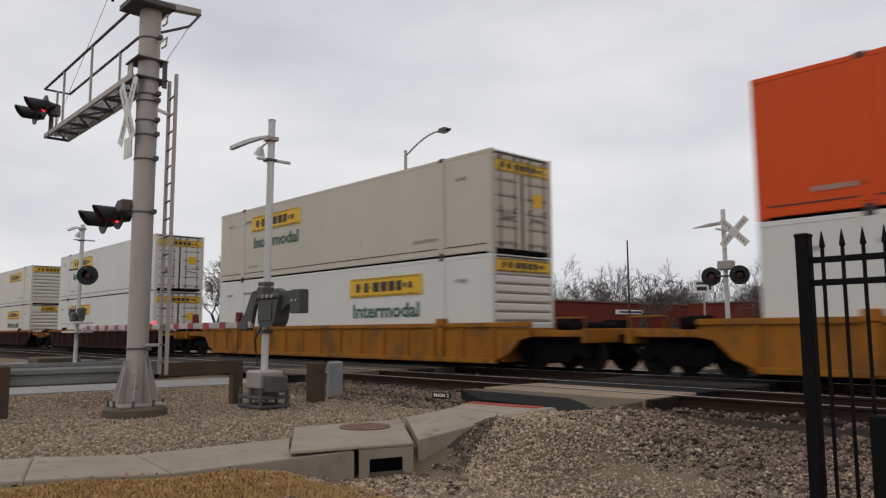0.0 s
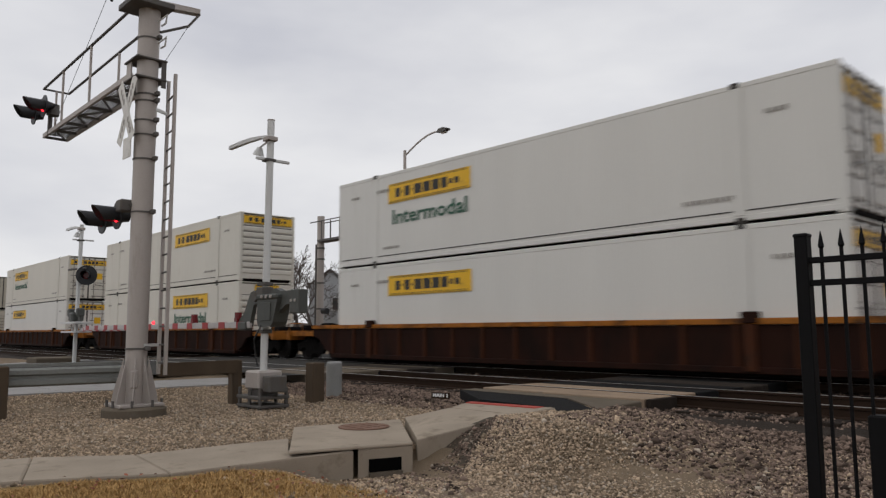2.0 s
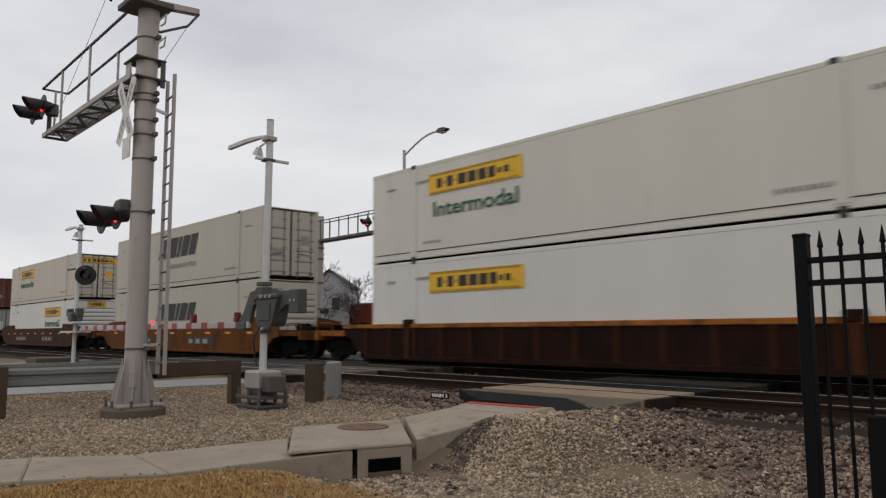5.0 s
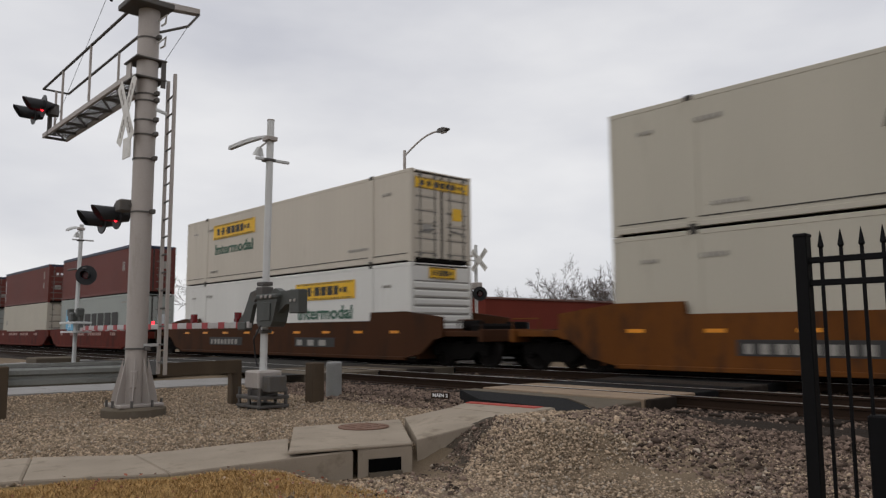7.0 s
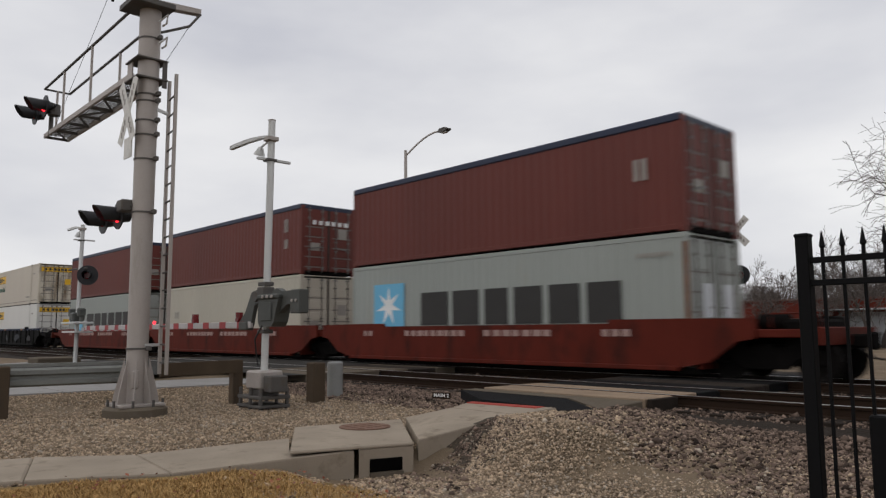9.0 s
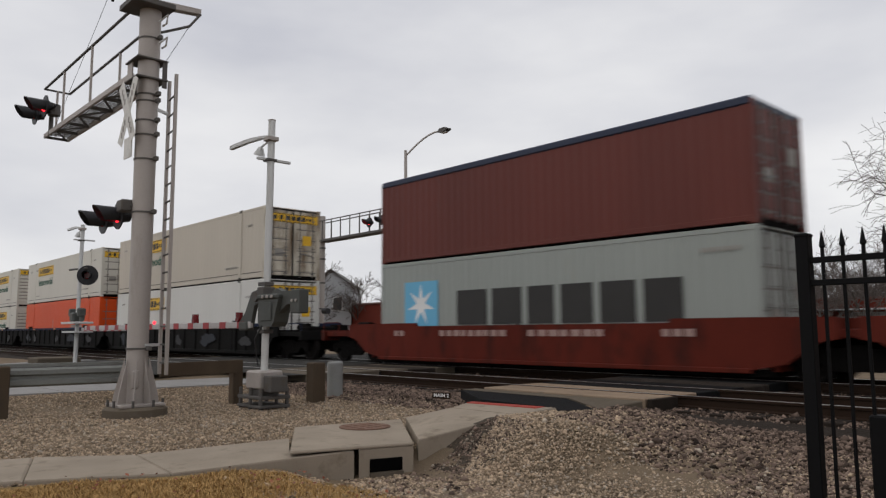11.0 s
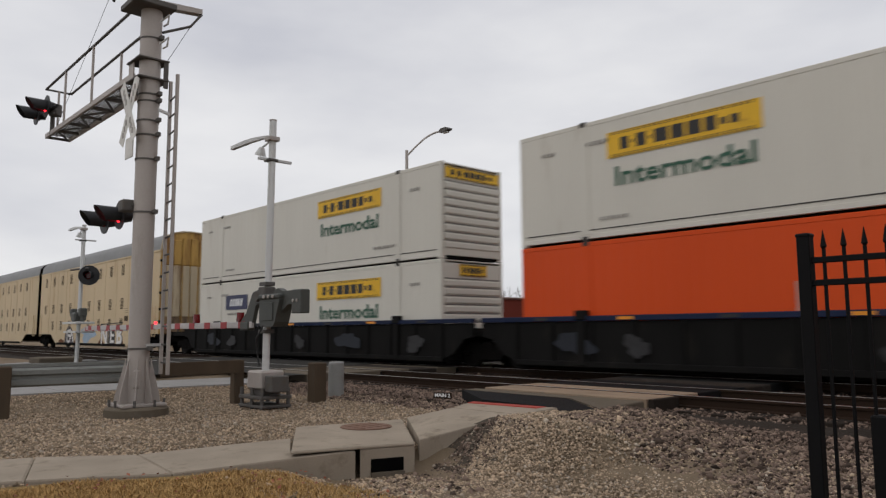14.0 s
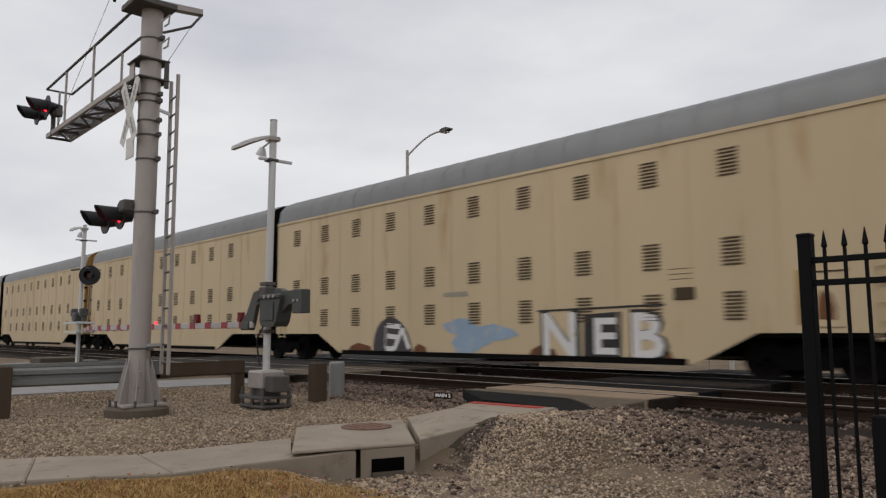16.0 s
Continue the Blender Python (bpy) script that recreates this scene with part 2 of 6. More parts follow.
    twig=mat("winter_twig", (0.1, 0.082, 0.072), 0.95, vary=0.25, scale=1),
    brush=mat("winter_brush", (0.085, 0.066, 0.055), 0.95, vary=0.3, scale=0.5),
    bin=mat("ash_grey_paint", (0.25, 0.25, 0.24), 0.6),
    bin_white=mat("pale_placard", (0.55, 0.58, 0.60), 0.5, vary=0.1),
    cable=mat("black_cable", (0.02, 0.02, 0.02), 0.6),
)


# ---- mesh tools ----
class Shape:
    """Collects vertices and faces of one part."""

    def __init__(self):
        self.v, self.f = [], []

    def add(self, vs, fs):
        k = len(self.v)
        self.v += [tuple(p) for p in vs]
        self.f += [tuple(i + k for i in q) for q in fs]
        return self

    def box(self, x0, y0, z0, x1, y1, z1):
        vs = [(x, y, z) for z in (z0, z1) for y in (y0, y1) for x in (x0, x1)]
        return self.add(vs, [(0, 2, 3, 1), (4, 5, 7, 6), (0, 1, 5, 4), (2, 6, 7, 3), (0, 4, 6, 2), (1, 3, 7, 5)])

    def cbox(self, x0, y0, z0, x1, y1, z1, c=0.01):
        """A box with chamfered edges."""
        bm = bmesh.new()
        bmesh.ops.create_cube(bm, size=1)
        for p in bm.verts:
            p.co = ((x0 + x1) / 2 + p.co.x * (x1 - x0), (y0 + y1) / 2 + p.co.y * (y1 - y0), (z0 + z1) / 2 + p.co.z * (z1 - z0))
        bmesh.ops.bevel(bm, geom=bm.edges[:], offset=c, segments=1, affect="EDGES", profile=0.5)
        return self.bm(bm)

    def bm(self, bm, m=None):
        if m:
            bm.transform(m)
        bm.verts.index_update()
        self.add([p.co[:] for p in bm.verts], [[p.index for p in q.verts] for q in bm.faces])
        bm.free()
        return self

    def tube(self, a, b, r0, r1=None, n=10, caps=True):
        a, b = Vector(a), Vector(b)
        r1 = r0 if r1 is None else r1
        d = (b - a).normalized()
        s = d.orthogonal().normalized()
        t = d.cross(s)
        vs = []
        for p, r in ((a, r0), (b, r1)):
            vs += [p + (s * math.cos(2 * math.pi * i / n) + t * math.sin(2 * math.pi * i / n)) * r for i in range(n)]
        fs = [(i, (i + 1) % n, n + (i + 1) % n, n + i) for i in range(n)]
        if caps:
            fs += [tuple(range(n))[::-1], tuple(range(n, 2 * n))]
        return self.add(vs, fs)

    def path(self, pts, r, n=8):
        """One bent tube through the points."""
        pts = [Vector(p) for p in pts]
        vs, k = [], len(pts)
        s = None
        for i, p in enumerate(pts):
            d = (pts[min(i + 1, k - 1)] - pts[max(i - 1, 0)]).normalized()
            s = d.orthogonal().normalized() if s is None else (s - d * s.dot(d)).normalized()
            t = d.cross(s)
            vs += [p + (s * math.cos(2 * math.pi * j / n) + t * math.sin(2 * math.pi * j / n)) * r for j in range(n)]
        fs = [(i * n + j, i * n + (j + 1) % n, (i + 1) * n + (j + 1) % n, (i + 1) * n + j) for i in range(k - 1) for j in range(n)]
        fs += [tuple(range(n))[::-1], tuple(range((k - 1) * n, k * n))]
        return self.add(vs, fs)

    def prism(self, profile, x0, x1, axis="x"):
        """Extrudes a closed (u, v) outline between two places along an axis: x takes (y, z), y takes (x, z), z takes (x, y)."""
        n = len(profile)
        put = {"x": lambda u, v, w: (w, u, v), "y": lambda u, v, w: (u, w, v), "z": lambda u, v, w: (u, v, w)}[axis]
        vs = [put(u, v, w) for w in (x0, x1) for u, v in profile]
        fs = [(i, (i + 1) % n, n + (i + 1) % n, n + i) for i in range(n)] + [tuple(range(n))[::-1], tuple(range(n, 2 * n))]
        return self.add(vs, fs)

    def beam(self, a, b, w, h):
        """A square bar from a to b."""
        a, b = Vector(a), Vector(b)
        d = (b - a).normalized()
        up = Vector((0, 0, 1)) if abs(d.z) < 0.95 else Vector((0, 1, 0))
        s = d.cross(up).normalized()
        u = s.cross(d)
        vs = [p + s * i * w / 2 + u * j * h / 2 for p in (a, b) for i, j in ((-1, -1), (1, -1), (1, 1), (-1, 1))]
        return self.add(vs, [(0, 1, 5, 4), (1, 2, 6, 5), (2, 3, 7, 6), (3, 0, 4, 7), (0, 3, 2, 1), (4, 5, 6, 7)])

    def mesh(self, name, material, smooth=False):
        me = bpy.data.meshes.new(name)
        me.from_pydata(self.v, [], self.f)
        bm = bmesh.new()
        bm.from_mesh(me)
        bmesh.ops.recalc_face_normals(bm, faces=bm.faces[:])
        bm.to_mesh(me)
        bm.free()
        me.materials.append(material)
        if smooth:
            me.shade_smooth()
            me.set_sharp_from_angle(angle=radians(40))
        return me


def part(name, shape, material, parent=None, label="", smooth=False):
    """Links a shape (or a ready mesh) as one mesh object under a thing or a part."""
    me = shape.mesh(name, M[material], smooth) if isinstance(shape, Shape) else shape
    ob = new(name, me)
    ob.parent = parent
    return tagged(ob, label)


def thing(name, label, category, at=(0, 0, 0), rz=0, group="", kind=""):
    ob = new(name)
    ob.matrix_basis = pose(*at, 0, 0, rz)
    ob.empty_display_size = 0.2
    return tagged(ob, label, category, group, kind)


def lettering(text, size, material, width=None, shear=0.0, depth=0.004):
    """Words in the built-in font as a mesh in the xz plane, centred, facing -y."""
    cu = bpy.data.curves.new("lettering", "FONT")
    cu.body, cu.size, cu.extrude, cu.align_x, cu.align_y, cu.shear, cu.resolution_u = text, size, depth, "CENTER", "CENTER", shear, 2
    cu.offset = size * 0.022
    ob = bpy.data.objects.new("lettering", cu)
    me = bpy.data.meshes.new_from_object(ob)
    bpy.data.objects.remove(ob)
    xs = [p.co.x for p in me.vertices]
    k = width / (max(xs) - min(xs)) if width else 1
    me.transform(Matrix.Rotation(radians(90), 4, "X") @ Matrix.Diagonal((k, 1, 1, 1)))
    me.materials.clear()
    me.materials.append(M[material])
    return me


# ---- ground, tracks, road ----
NEAR_TRACK, FAR_TRACK = 11.45, 15.71
ROAD_X0, ROAD_X1 = -29.0, -18.75


def ease(a, b, t):
    t = min(1, max(0, (t - a) / (b - a)))
    return t * t * (3 - 2 * t)


def ground_z(x, y):
    """Height of the ground: level gravel, a dip before the drain, a rise to the track bed and the road's hump."""
    edge = -7.7 + 0.42 * (y - 1.7) if y < 4.1 else -6.95 + 0.25 * (y - 4.1)
    base = -0.335 - 0.21 * ease(-0.16, 0.10, x - edge) * ease(3.7, 4.6, y + 0.35 * (x + 6.6)) * (1 - ease(5.6, 8.2, y)) * (1 - ease(-3.5, -1.5, x) * 0.4)
    base += 0.15 * ease(-13.8, -16.0, x)
    base -= 0.25 * ease(-2, -30, y)
    bed = -0.215 - 0.115 * ease(-6.5, -5.8, x) * (1 - ease(9.95, 10.3, y))
    k = ease(7.0, 9.3, y) * (1 - ease(18.6, 21.5, y))
    z = base * (1 - k) + bed * k
    if y > 18.6:
        z = bed * (1 - ease(18.6, 22, y)) - 0.45 * ease(18.6, 22, y)
    wide = ease(6.2, 7.6, y)
    mound = ease(5.45, 6.9, y) * (1 - ease(8.7, 9.4, y)) * ease(-7.2, -6.4, x) * (1 - ease(-6.1 + 0.5 * wide, -4.6 + 1.4 * wide, x))
    z += (-0.035 - z) * mound
    road = ease(-18.2, -19.0, x) * (1 - ease(-29.2, -30.5, x))
    return z * (1 - road) + (road_z(y) - 0.09) * road


def road_z(y):
    return 0.0 - 0.20 * (1 - ease(1.0, 9.3, y)) - 0.20 * ease(18.5, 30, y) - 0.25 * ease(-2, -30, y)


def sheet(xs, ys, zf):
    s = Shape()
    n = len(ys)
    s.v = [(x, y, zf(x, y)) for x in xs for y in ys]
    s.f = [(i * n + j, (i + 1) * n + j, (i + 1) * n + j + 1, i * n + j + 1) for i in range(len(xs) - 1) for j in range(n - 1)]
    return s


def spread(stops):
    out = []
    for a, b, step in stops:
        k = max(1, round((b - a) / step))
        out += [a + (b - a) * i / k for i in range(k)]
    return out + [stops[-1][1]]


gx = spread([(-2500, -300, 550), (-300, -60, 30), (-60, -32, 4), (-32, -14, 0.6), (-14, 2, 0.35), (2, 40, 4), (40, 300, 52), (300, 2500, 550)])
gy = spread([(-2500, -200, 575), (-200, -30, 34), (-30, -2, 4), (-2, 12, 0.35), (12, 23, 0.8), (23, 60, 6), (60, 300, 48), (300, 2600, 575)])
ground = part("ground", sheet(gx, gy, lambda x, y: ground_z(x, y) + 0.018 * noise.noise(Vector((x * 0.9, y * 0.9, 0)))), "ground")
tagged(ground, "tan crushed-stone ground with dark damp patches", "ground", kind="structure")
bed = part("track_bed", sheet(spread([(-420, -40, 20), (-40, 10, 1.0), (10, 260, 25)]), spread([(8.9, 18.8, 0.45)]),
                              lambda x, y: -0.195 - 0.115 * ease(-6.5, -5.8, x) * (1 - ease(9.95, 10.3, y)) - 0.07 * (abs(y - 13.6) > 4.6) + 0.012 * noise.noise(Vector((x * 2, y * 2, 3)))), "bed")
tagged(bed, "dark stained ballast bed under the two tracks", "track bed", kind="structure")
road = part("road", sheet([ROAD_X0, -25, -22.8, -20.5, ROAD_X1], spread([(-60, 0, 10), (0, 24, 0.8), (24, 150, 14)]), lambda x, y: road_z(y)), "asphalt")
tagged(road, "grey worn asphalt road humped over the railway", "road", kind="structure")
for x, w in ((ROAD_X0 - 0.75, 0.75),):
    s = Shape()
    ys = spread([(-60, 0, 10), (0, 9.2, 0.8)])
    for a, b in zip(ys, ys[1:]):
        za, zb = road_z(a) + 0.03, road_z(b) + 0.03
        s.add([(x, a, za - 0.3), (x + w, a, za - 0.3), (x + w, a, za), (x, a, za), (x, b, zb - 0.3), (x + w, b, zb - 0.3), (x + w, b, zb), (x, b, zb)],
              [(0, 1, 2, 3), (7, 6, 5, 4), (3, 2, 6, 7), (0, 3, 7, 4), (1, 5, 6, 2)])
    tagged(part("kerb", s, "kerb"), "pale concrete kerb and gutter along the road", "kerb", kind="structure")


def rail_profile(y):
    w = [(-0.075, -0.17), (0.075, -0.17), (0.075, -0.158), (0.012, -0.14), (0.010, -0.045), (0.036, -0.035), (0.036, -0.006), (0.030, 0.0),
         (-0.030, 0.0), (-0.036, -0.006), (-0.036, -0.035), (-0.010, -0.045), (-0.012, -0.14), (-0.075, -0.158)]
    return [(y + a, b) for a, b in w]


for yc, what in ((NEAR_TRACK, "near"), (FAR_TRACK, "far")):
    track = thing("railway_track", "rusty steel rails on dark creosoted wooden ties", "railway track", (0, yc, 0), kind="structure")
    for side in (-0.7535, 0.7535):
        r = part("rail", Shape().prism(rail_profile(side), -420, 260), "rail", track)
        part("rail_head", Shape().box(-420, side - 0.03, -0.001, 260, side + 0.03, 0.003), "rail_top", r, "polished bright running surface")
    tie_mesh = Shape().cbox(-0.115, -1.3, -0.34, 0.115, 1.3, -0.172, 0.012).mesh("tie", M["tie"])
    for i in range(92 if what == "near" else 44):
        t = part("tie", tie_mesh, "tie", track)
        t.matrix_basis = pose(1.5 - i * 0.52, random.uniform(-0.03, 0.03), random.uniform(-0.012, 0.006), 0, 0, random.uniform(-1, 1))


# ---- concrete crossing panels in the road and on the footpath ----
def panels(x0, x1, yc, tag, surface="panel"):
    p = thing("crossing_panel", tag, "crossing panel", (0, yc, 0), kind="structure", group="crossing panels")
    n = max(1, round((x1 - x0) / 2.4))
    foot = x0 > -12
    for y0, y1 in ((-1.62, -0.82), (-0.66, -0.08), (-0.06, 0.66), (0.82, 1.62)) if foot else ((-1.62, -0.82), (-0.66, 0.66), (0.82, 1.62)):
        for i in range(n):
            a, b = x0 + (x1 - x0) * i / n, x0 + (x1 - x0) * (i + 1) / n
            part("slab", Shape().cbox(a + 0.012, y0, -0.19, b - 0.012, y1, -0.004 + random.uniform(-0.006, 0.003), 0.012), "rubber" if foot and y0 > -0.1 else surface, p)
    for y in (-0.85, -0.65, 0.65, 0.85):
        part("flange_filler", Shape().box(x0, y - 0.03, -0.19, x1, y + 0.028, -0.035), "rubber", p, "black rubber flangeway filler")


for yc in (NEAR_TRACK, FAR_TRACK):
    panels(-30.0, -15.6, yc, "worn concrete road crossing panels between the rails", "concrete_old")
    if yc == NEAR_TRACK:
        panels(-9.6, -6.2, yc, "sandy concrete footpath crossing panels between the rails")
    else:
        panels(-9.6, -6.2, yc, "black rubber footpath crossing panels between the rails", "rubber")
fill = part("asphalt_apron", sheet([-30, -15.6], spread([(9.25, 9.82, 0.6)]), lambda x, y: -0.006), "asphalt")
tagged(fill, "patched asphalt apron beside the crossing", "apron", kind="structure")
for y0, y1 in ((9.25, 9.82), (13.08, 14.08), (17.34, 18.5)):
    for x0, x1 in ((-30.0, -15.6), (-9.6, -6.2)):
        if y0 > 10:
            f = part("apron", Shape().cbox(x0, y0, -0.3, x1, y1, -0.012, 0.02), "bed")
            tagged(f, "dark asphalt and cinder infill between the crossing panels", "apron", kind="structure")


# ---- the train ----
SPEED = 16.22          # metres a second
KEYED = []             # things that run with the train: object, place at 8 s, y, z


def runs(ob, x, y=FAR_TRACK, z=0.0):
    KEYED.append((ob, x, y, z))
    ob.matrix_basis = pose(x, y, z)
    return ob


def corrugated(x0, x1, z0, z1, y, pitch, depth, sign):
    """A pressed steel wall in the xz plane at y, its ribs standing out towards sign."""
    s = Shape()
    n = max(1, round((x1 - x0) / pitch))
    p = (x1 - x0) / n
    line = []
    for i in range(n):
        a = x0 + i * p
        line += [(a, 0), (a + 0.32 * p, 0), (a + 0.5 * p, 1), (a + 0.82 * p, 1)]
    line.append((x1, 0))
    s.v = [(x, y + sign * depth * d, z) for x, d in line for z in (z0, z1)]
    s.f = [(2 * i, 2 * i + 2, 2 * i + 3, 2 * i + 1) for i in range(len(line) - 1)]
    return s


def sign_panel(box, x, z, w, h, y, end=False):
    """A yellow name panel with a dark striped border and plain bars."""
    p = Shape().box(-w / 2, -0.006, -h / 2, w / 2, 0.0, h / 2)
    marks, d = Shape(), -0.011
    for k in (0.40, 0.46):
        for sgn in (-1, 1):
            n = 26
            for i in range(n):
                a = -w * 0.47 + i * w * 0.94 / n
                marks.box(a, d, sgn * k * h - 0.012, a + w * 0.02, 0.0, sgn * k * h + 0.012)
    a = -w * 0.40
    for wid, hh in ((0.06, 0.46), (0.015, 0.12), (0.065, 0.5), (0.015, 0.12), (0.09, 0.5), (0.085, 0.5), (0.085, 0.5), (0.07, 0.5), (0.04, 0.24), (0.05, 0.3)):
        marks.box(a, d, -hh * h / 2, a + w * wid, 0.0, hh * h / 2)
        a += w * wid + w * 0.022
    m = pose(x, y, z) if not end else pose(x, y, z, 0, 0, 90)
    q = part("name_panel", p, "sign_yellow", box, "yellow sign panel with dark bars")
    q.matrix_basis = m
    tagged(part("marking", marks, "ink_black", q), kind="stuff")


def word(box, x, z, w, h, y, text, material):
    me = lettering(text, h * 1.25, material, w)
    q = part("lettering", me, material, box, "painted word")
    q.matrix_basis = pose(x, y, z)


def bars(box, x, z, w, h, y, material, n, slant=0.0, fill=0.72, name="marking"):
    """A row of plain bars for writing that is not spelled out."""
    s = Shape()
    for i in range(n):
        a = -w / 2 + w * i / n
        k = w / n * fill * (0.8 + 0.2 * ((i * 7) % 3) / 2)
        o = slant * h
        s.add([(a, 0, -h / 2), (a + k, 0, -h / 2), (a + k + o, 0, h / 2), (a + o, 0, h / 2),
               (a, -0.006, -h / 2), (a + k, -0.006, -h / 2), (a + k + o, -0.006, h / 2), (a + o, -0.006, h / 2)],
              [(0, 1, 2, 3), (7, 6, 5, 4), (0, 4, 5, 1), (1, 5, 6, 2), (2, 6, 7, 3), (3, 7, 4, 0)])
    q = tagged(part(name, s, material, box), kind="stuff" if n > 1 else "")
    q.matrix_basis = pose(x, y, z)
    return q


def emblem(box, x, z, w, h, y, material, widths, slant=0.0):
    """A large painted emblem as a row of plain bars of uneven width."""
    a, gap = -w / 2, w * 0.03
    k = (w - gap * (len(widths) - 1)) / sum(widths)
    o = slant * h
    for i in widths:
        s = Shape().prism([(a - o / 2, -h / 2), (a + k * i - o / 2, -h / 2), (a + k * i + o / 2, h / 2), (a + o / 2, h / 2)], -0.006, 0.0, "y")
        q = part("emblem_bar", s, material, box, "large dark emblem bar")
        q.matrix_basis = pose(x, y, z)
        a += k * i + gap


def container(x, z, length, height, paint, label, end="doors", style="smooth", marks=(), width=2.59, end_paint=None, yellow_end=True):
    """A freight container whose floor centre is at x, z on the train; its +x end shows doors or ribbed panels."""
    box = runs(tagged(new("container"), label, "container", "train containers"), x, FAR_TRACK, z)
    L, W, H = length / 2, width / 2, height
    ep = end_paint or paint
    # shell between the side walls
    part("roof", Shape().cbox(-L + 0.02, -W + 0.03, H - 0.05, L - 0.02, W - 0.03, H - 0.012, 0.01), paint, box)
    part("floor_frame", Shape().box(-L + 0.05, -W + 0.09, 0.02, L - 0.05, W - 0.05, 0.16), "under", box)
    part("front_wall", Shape().cbox(-L, -W + 0.04, 0.02, -L + 0.06, W - 0.04, H - 0.02, 0.01), ep, box)
    deep, pitch = (0.02, 0.28) if style == "corrugated" else (0.008, 0.305)
    for sgn in (-1, 1):
        part("side_wall", corrugated(-L + 0.10, L - 0.10, 0.16, H - 0.10, sgn * (W - deep - 0.004), pitch, deep, sgn), paint, box)
        part("bottom_rail", Shape().cbox(-L + 0.02, sgn * (W - 0.05) - 0.05, 0.05, L - 0.02, sgn * (W - 0.05) + 0.05, 0.17, 0.008), paint, box)
        part("top_rail", Shape().cbox(-L + 0.02, sgn * (W - 0.035) - 0.035, H - 0.11, L - 0.02, sgn * (W - 0.035) + 0.035, H, 0.012), paint, box)
        if style == "smooth":
            part("rub_rail", Shape().box(-L + 0.2, sgn * (W - 0.01) - 0.012, 0.245, L - 0.2, sgn * (W - 0.01) + 0.012, 0.27), "box_seam", box, "dark riveted seam line")
        for ex in (-1, 1):
            part("corner_post", Shape().cbox(ex * (L - 0.05) - 0.05, sgn * (W - 0.05) - 0.05, 0, ex * (L - 0.05) + 0.05, sgn * (W - 0.05) + 0.05, H, 0.012), ep, box)
            for zz in (0.0, H - 0.12):
                part("corner_casting", Shape().cbox(ex * (L - 0.09) - 0.093, sgn * (W - 0.08) - 0.084, zz, ex * (L - 0.09) + 0.093, sgn * (W - 0.08) + 0.084, zz + 0.122, 0.012), ep, box)
        if style == "smooth":
            for ex in (-6.05, 6.05):
                part("lift_post", Shape().cbox(ex - 0.14, sgn * W - 0.012, 0.16, ex + 0.14, sgn * W + 0.006, H - 0.1, 0.003), paint, box)
                for zz in (-0.01, H - 0.10):
                    part("lift_casting", Shape().cbox(ex - 0.1, sgn * (W - 0.05) - 0.06, zz, ex + 0.1, sgn * (W - 0.05) + 0.062, zz + 0.13, 0.015), "box_seam", box, "dark lifting casting")
    # the end that faces the way the train runs
    if end == "doors":
        for sgn in (-1, 1):
            d = part("door", Shape().cbox(L - 0.05, sgn * (W / 2 - 0.03) - W / 2 + 0.075, 0.14, L - 0.012, sgn * (W / 2 - 0.03) + W / 2 - 0.075, H - 0.12, 0.008), ep, box, "closed steel door leaf")
            for j in range(5):
                zz = 0.34 + j * (H - 0.7) / 5
                part("door_panel", Shape().cbox(L - 0.014, sgn * W / 2 - W * 0.36, zz, L + 0.004, sgn * W / 2 + W * 0.34, zz + (H - 0.7) / 5 - 0.16, 0.006), ep, d)
                part("panel_gap", Shape().box(L - 0.013, sgn * W / 2 - W * 0.36, zz - 0.075, L - 0.006, sgn * W / 2 + W * 0.34, zz - 0.035), "groove_dark", d)
            for yy in (sgn * W * 0.25, sgn * W * 0.72):
                part("lock_rod", Shape().tube((L + 0.018, yy, 0.08), (L + 0.018, yy, H - 0.06), 0.017, n=8), "galv_bar", d, "steel locking rod", True)
                k = Shape()
                for zz in (0.2, 0.9, 1.25, H - 0.5, H - 0.2):
                    k.box(L - 0.012, yy - 0.06, zz, L + 0.036, yy + 0.06, zz + 0.05)
                tagged(part("rod_keeper", k, "galv_bar", d), kind="stuff")
            h = Shape().beam((L + 0.04, sgn * W * 0.25, 1.05), (L + 0.04, sgn * W * 0.66, 0.98), 0.02, 0.05)
            part("handle", h, "galv_bar", d)
            s = Shape().box(L + 0.004, sgn * W * 0.5 - 0.2, 1.15 + 0.25 * sgn, L + 0.012, sgn * W * 0.5 + 0.2, 1.5 + 0.3 * sgn)
            part("placard", s, "sign_yellow" if sgn > 0 and yellow_end else "ink_grey", d, "small data placard")
        part("door_seal", Shape().box(L - 0.04, -0.03, 0.14, L - 0.006, 0.03, H - 0.12), "box_seam", box)
    else:
        part("end_wall", Shape().cbox(L - 0.06, -W + 0.08, 0.1, L - 0.02, W - 0.08, H - 0.1, 0.008), ep, box)
        for j in range(8):
            zz = 0.30 + j * (H - 0.85) / 8
            q = part("end_rib", Shape().prism([(L - 0.025, zz), (L + 0.01, zz + 0.05), (L + 0.01, zz + 0.17), (L - 0.025, zz + 0.22)], -W + 0.14, W - 0.14, "y"), ep, box)
            # dark strip that paints the shade below each rib
            part("rib_shadow_gap", Shape().box(L - 0.024, -W + 0.14, zz + 0.222, L - 0.012, W - 0.14, zz + 0.262), "groove_dark", q, "groove under the pressed rib with its shade painted dark")
    if yellow_end:
        sign_panel(box, L + 0.012, H - 0.42 if end == "doors" else H - 0.30, (2 * W - 0.3) if end == "doors" or height > 2.7 and "wide" in marks else 1.15, 0.36, 0.0, end=True)
    for m in marks:
        if m != "wide":
            m(box, W, H)
    return box


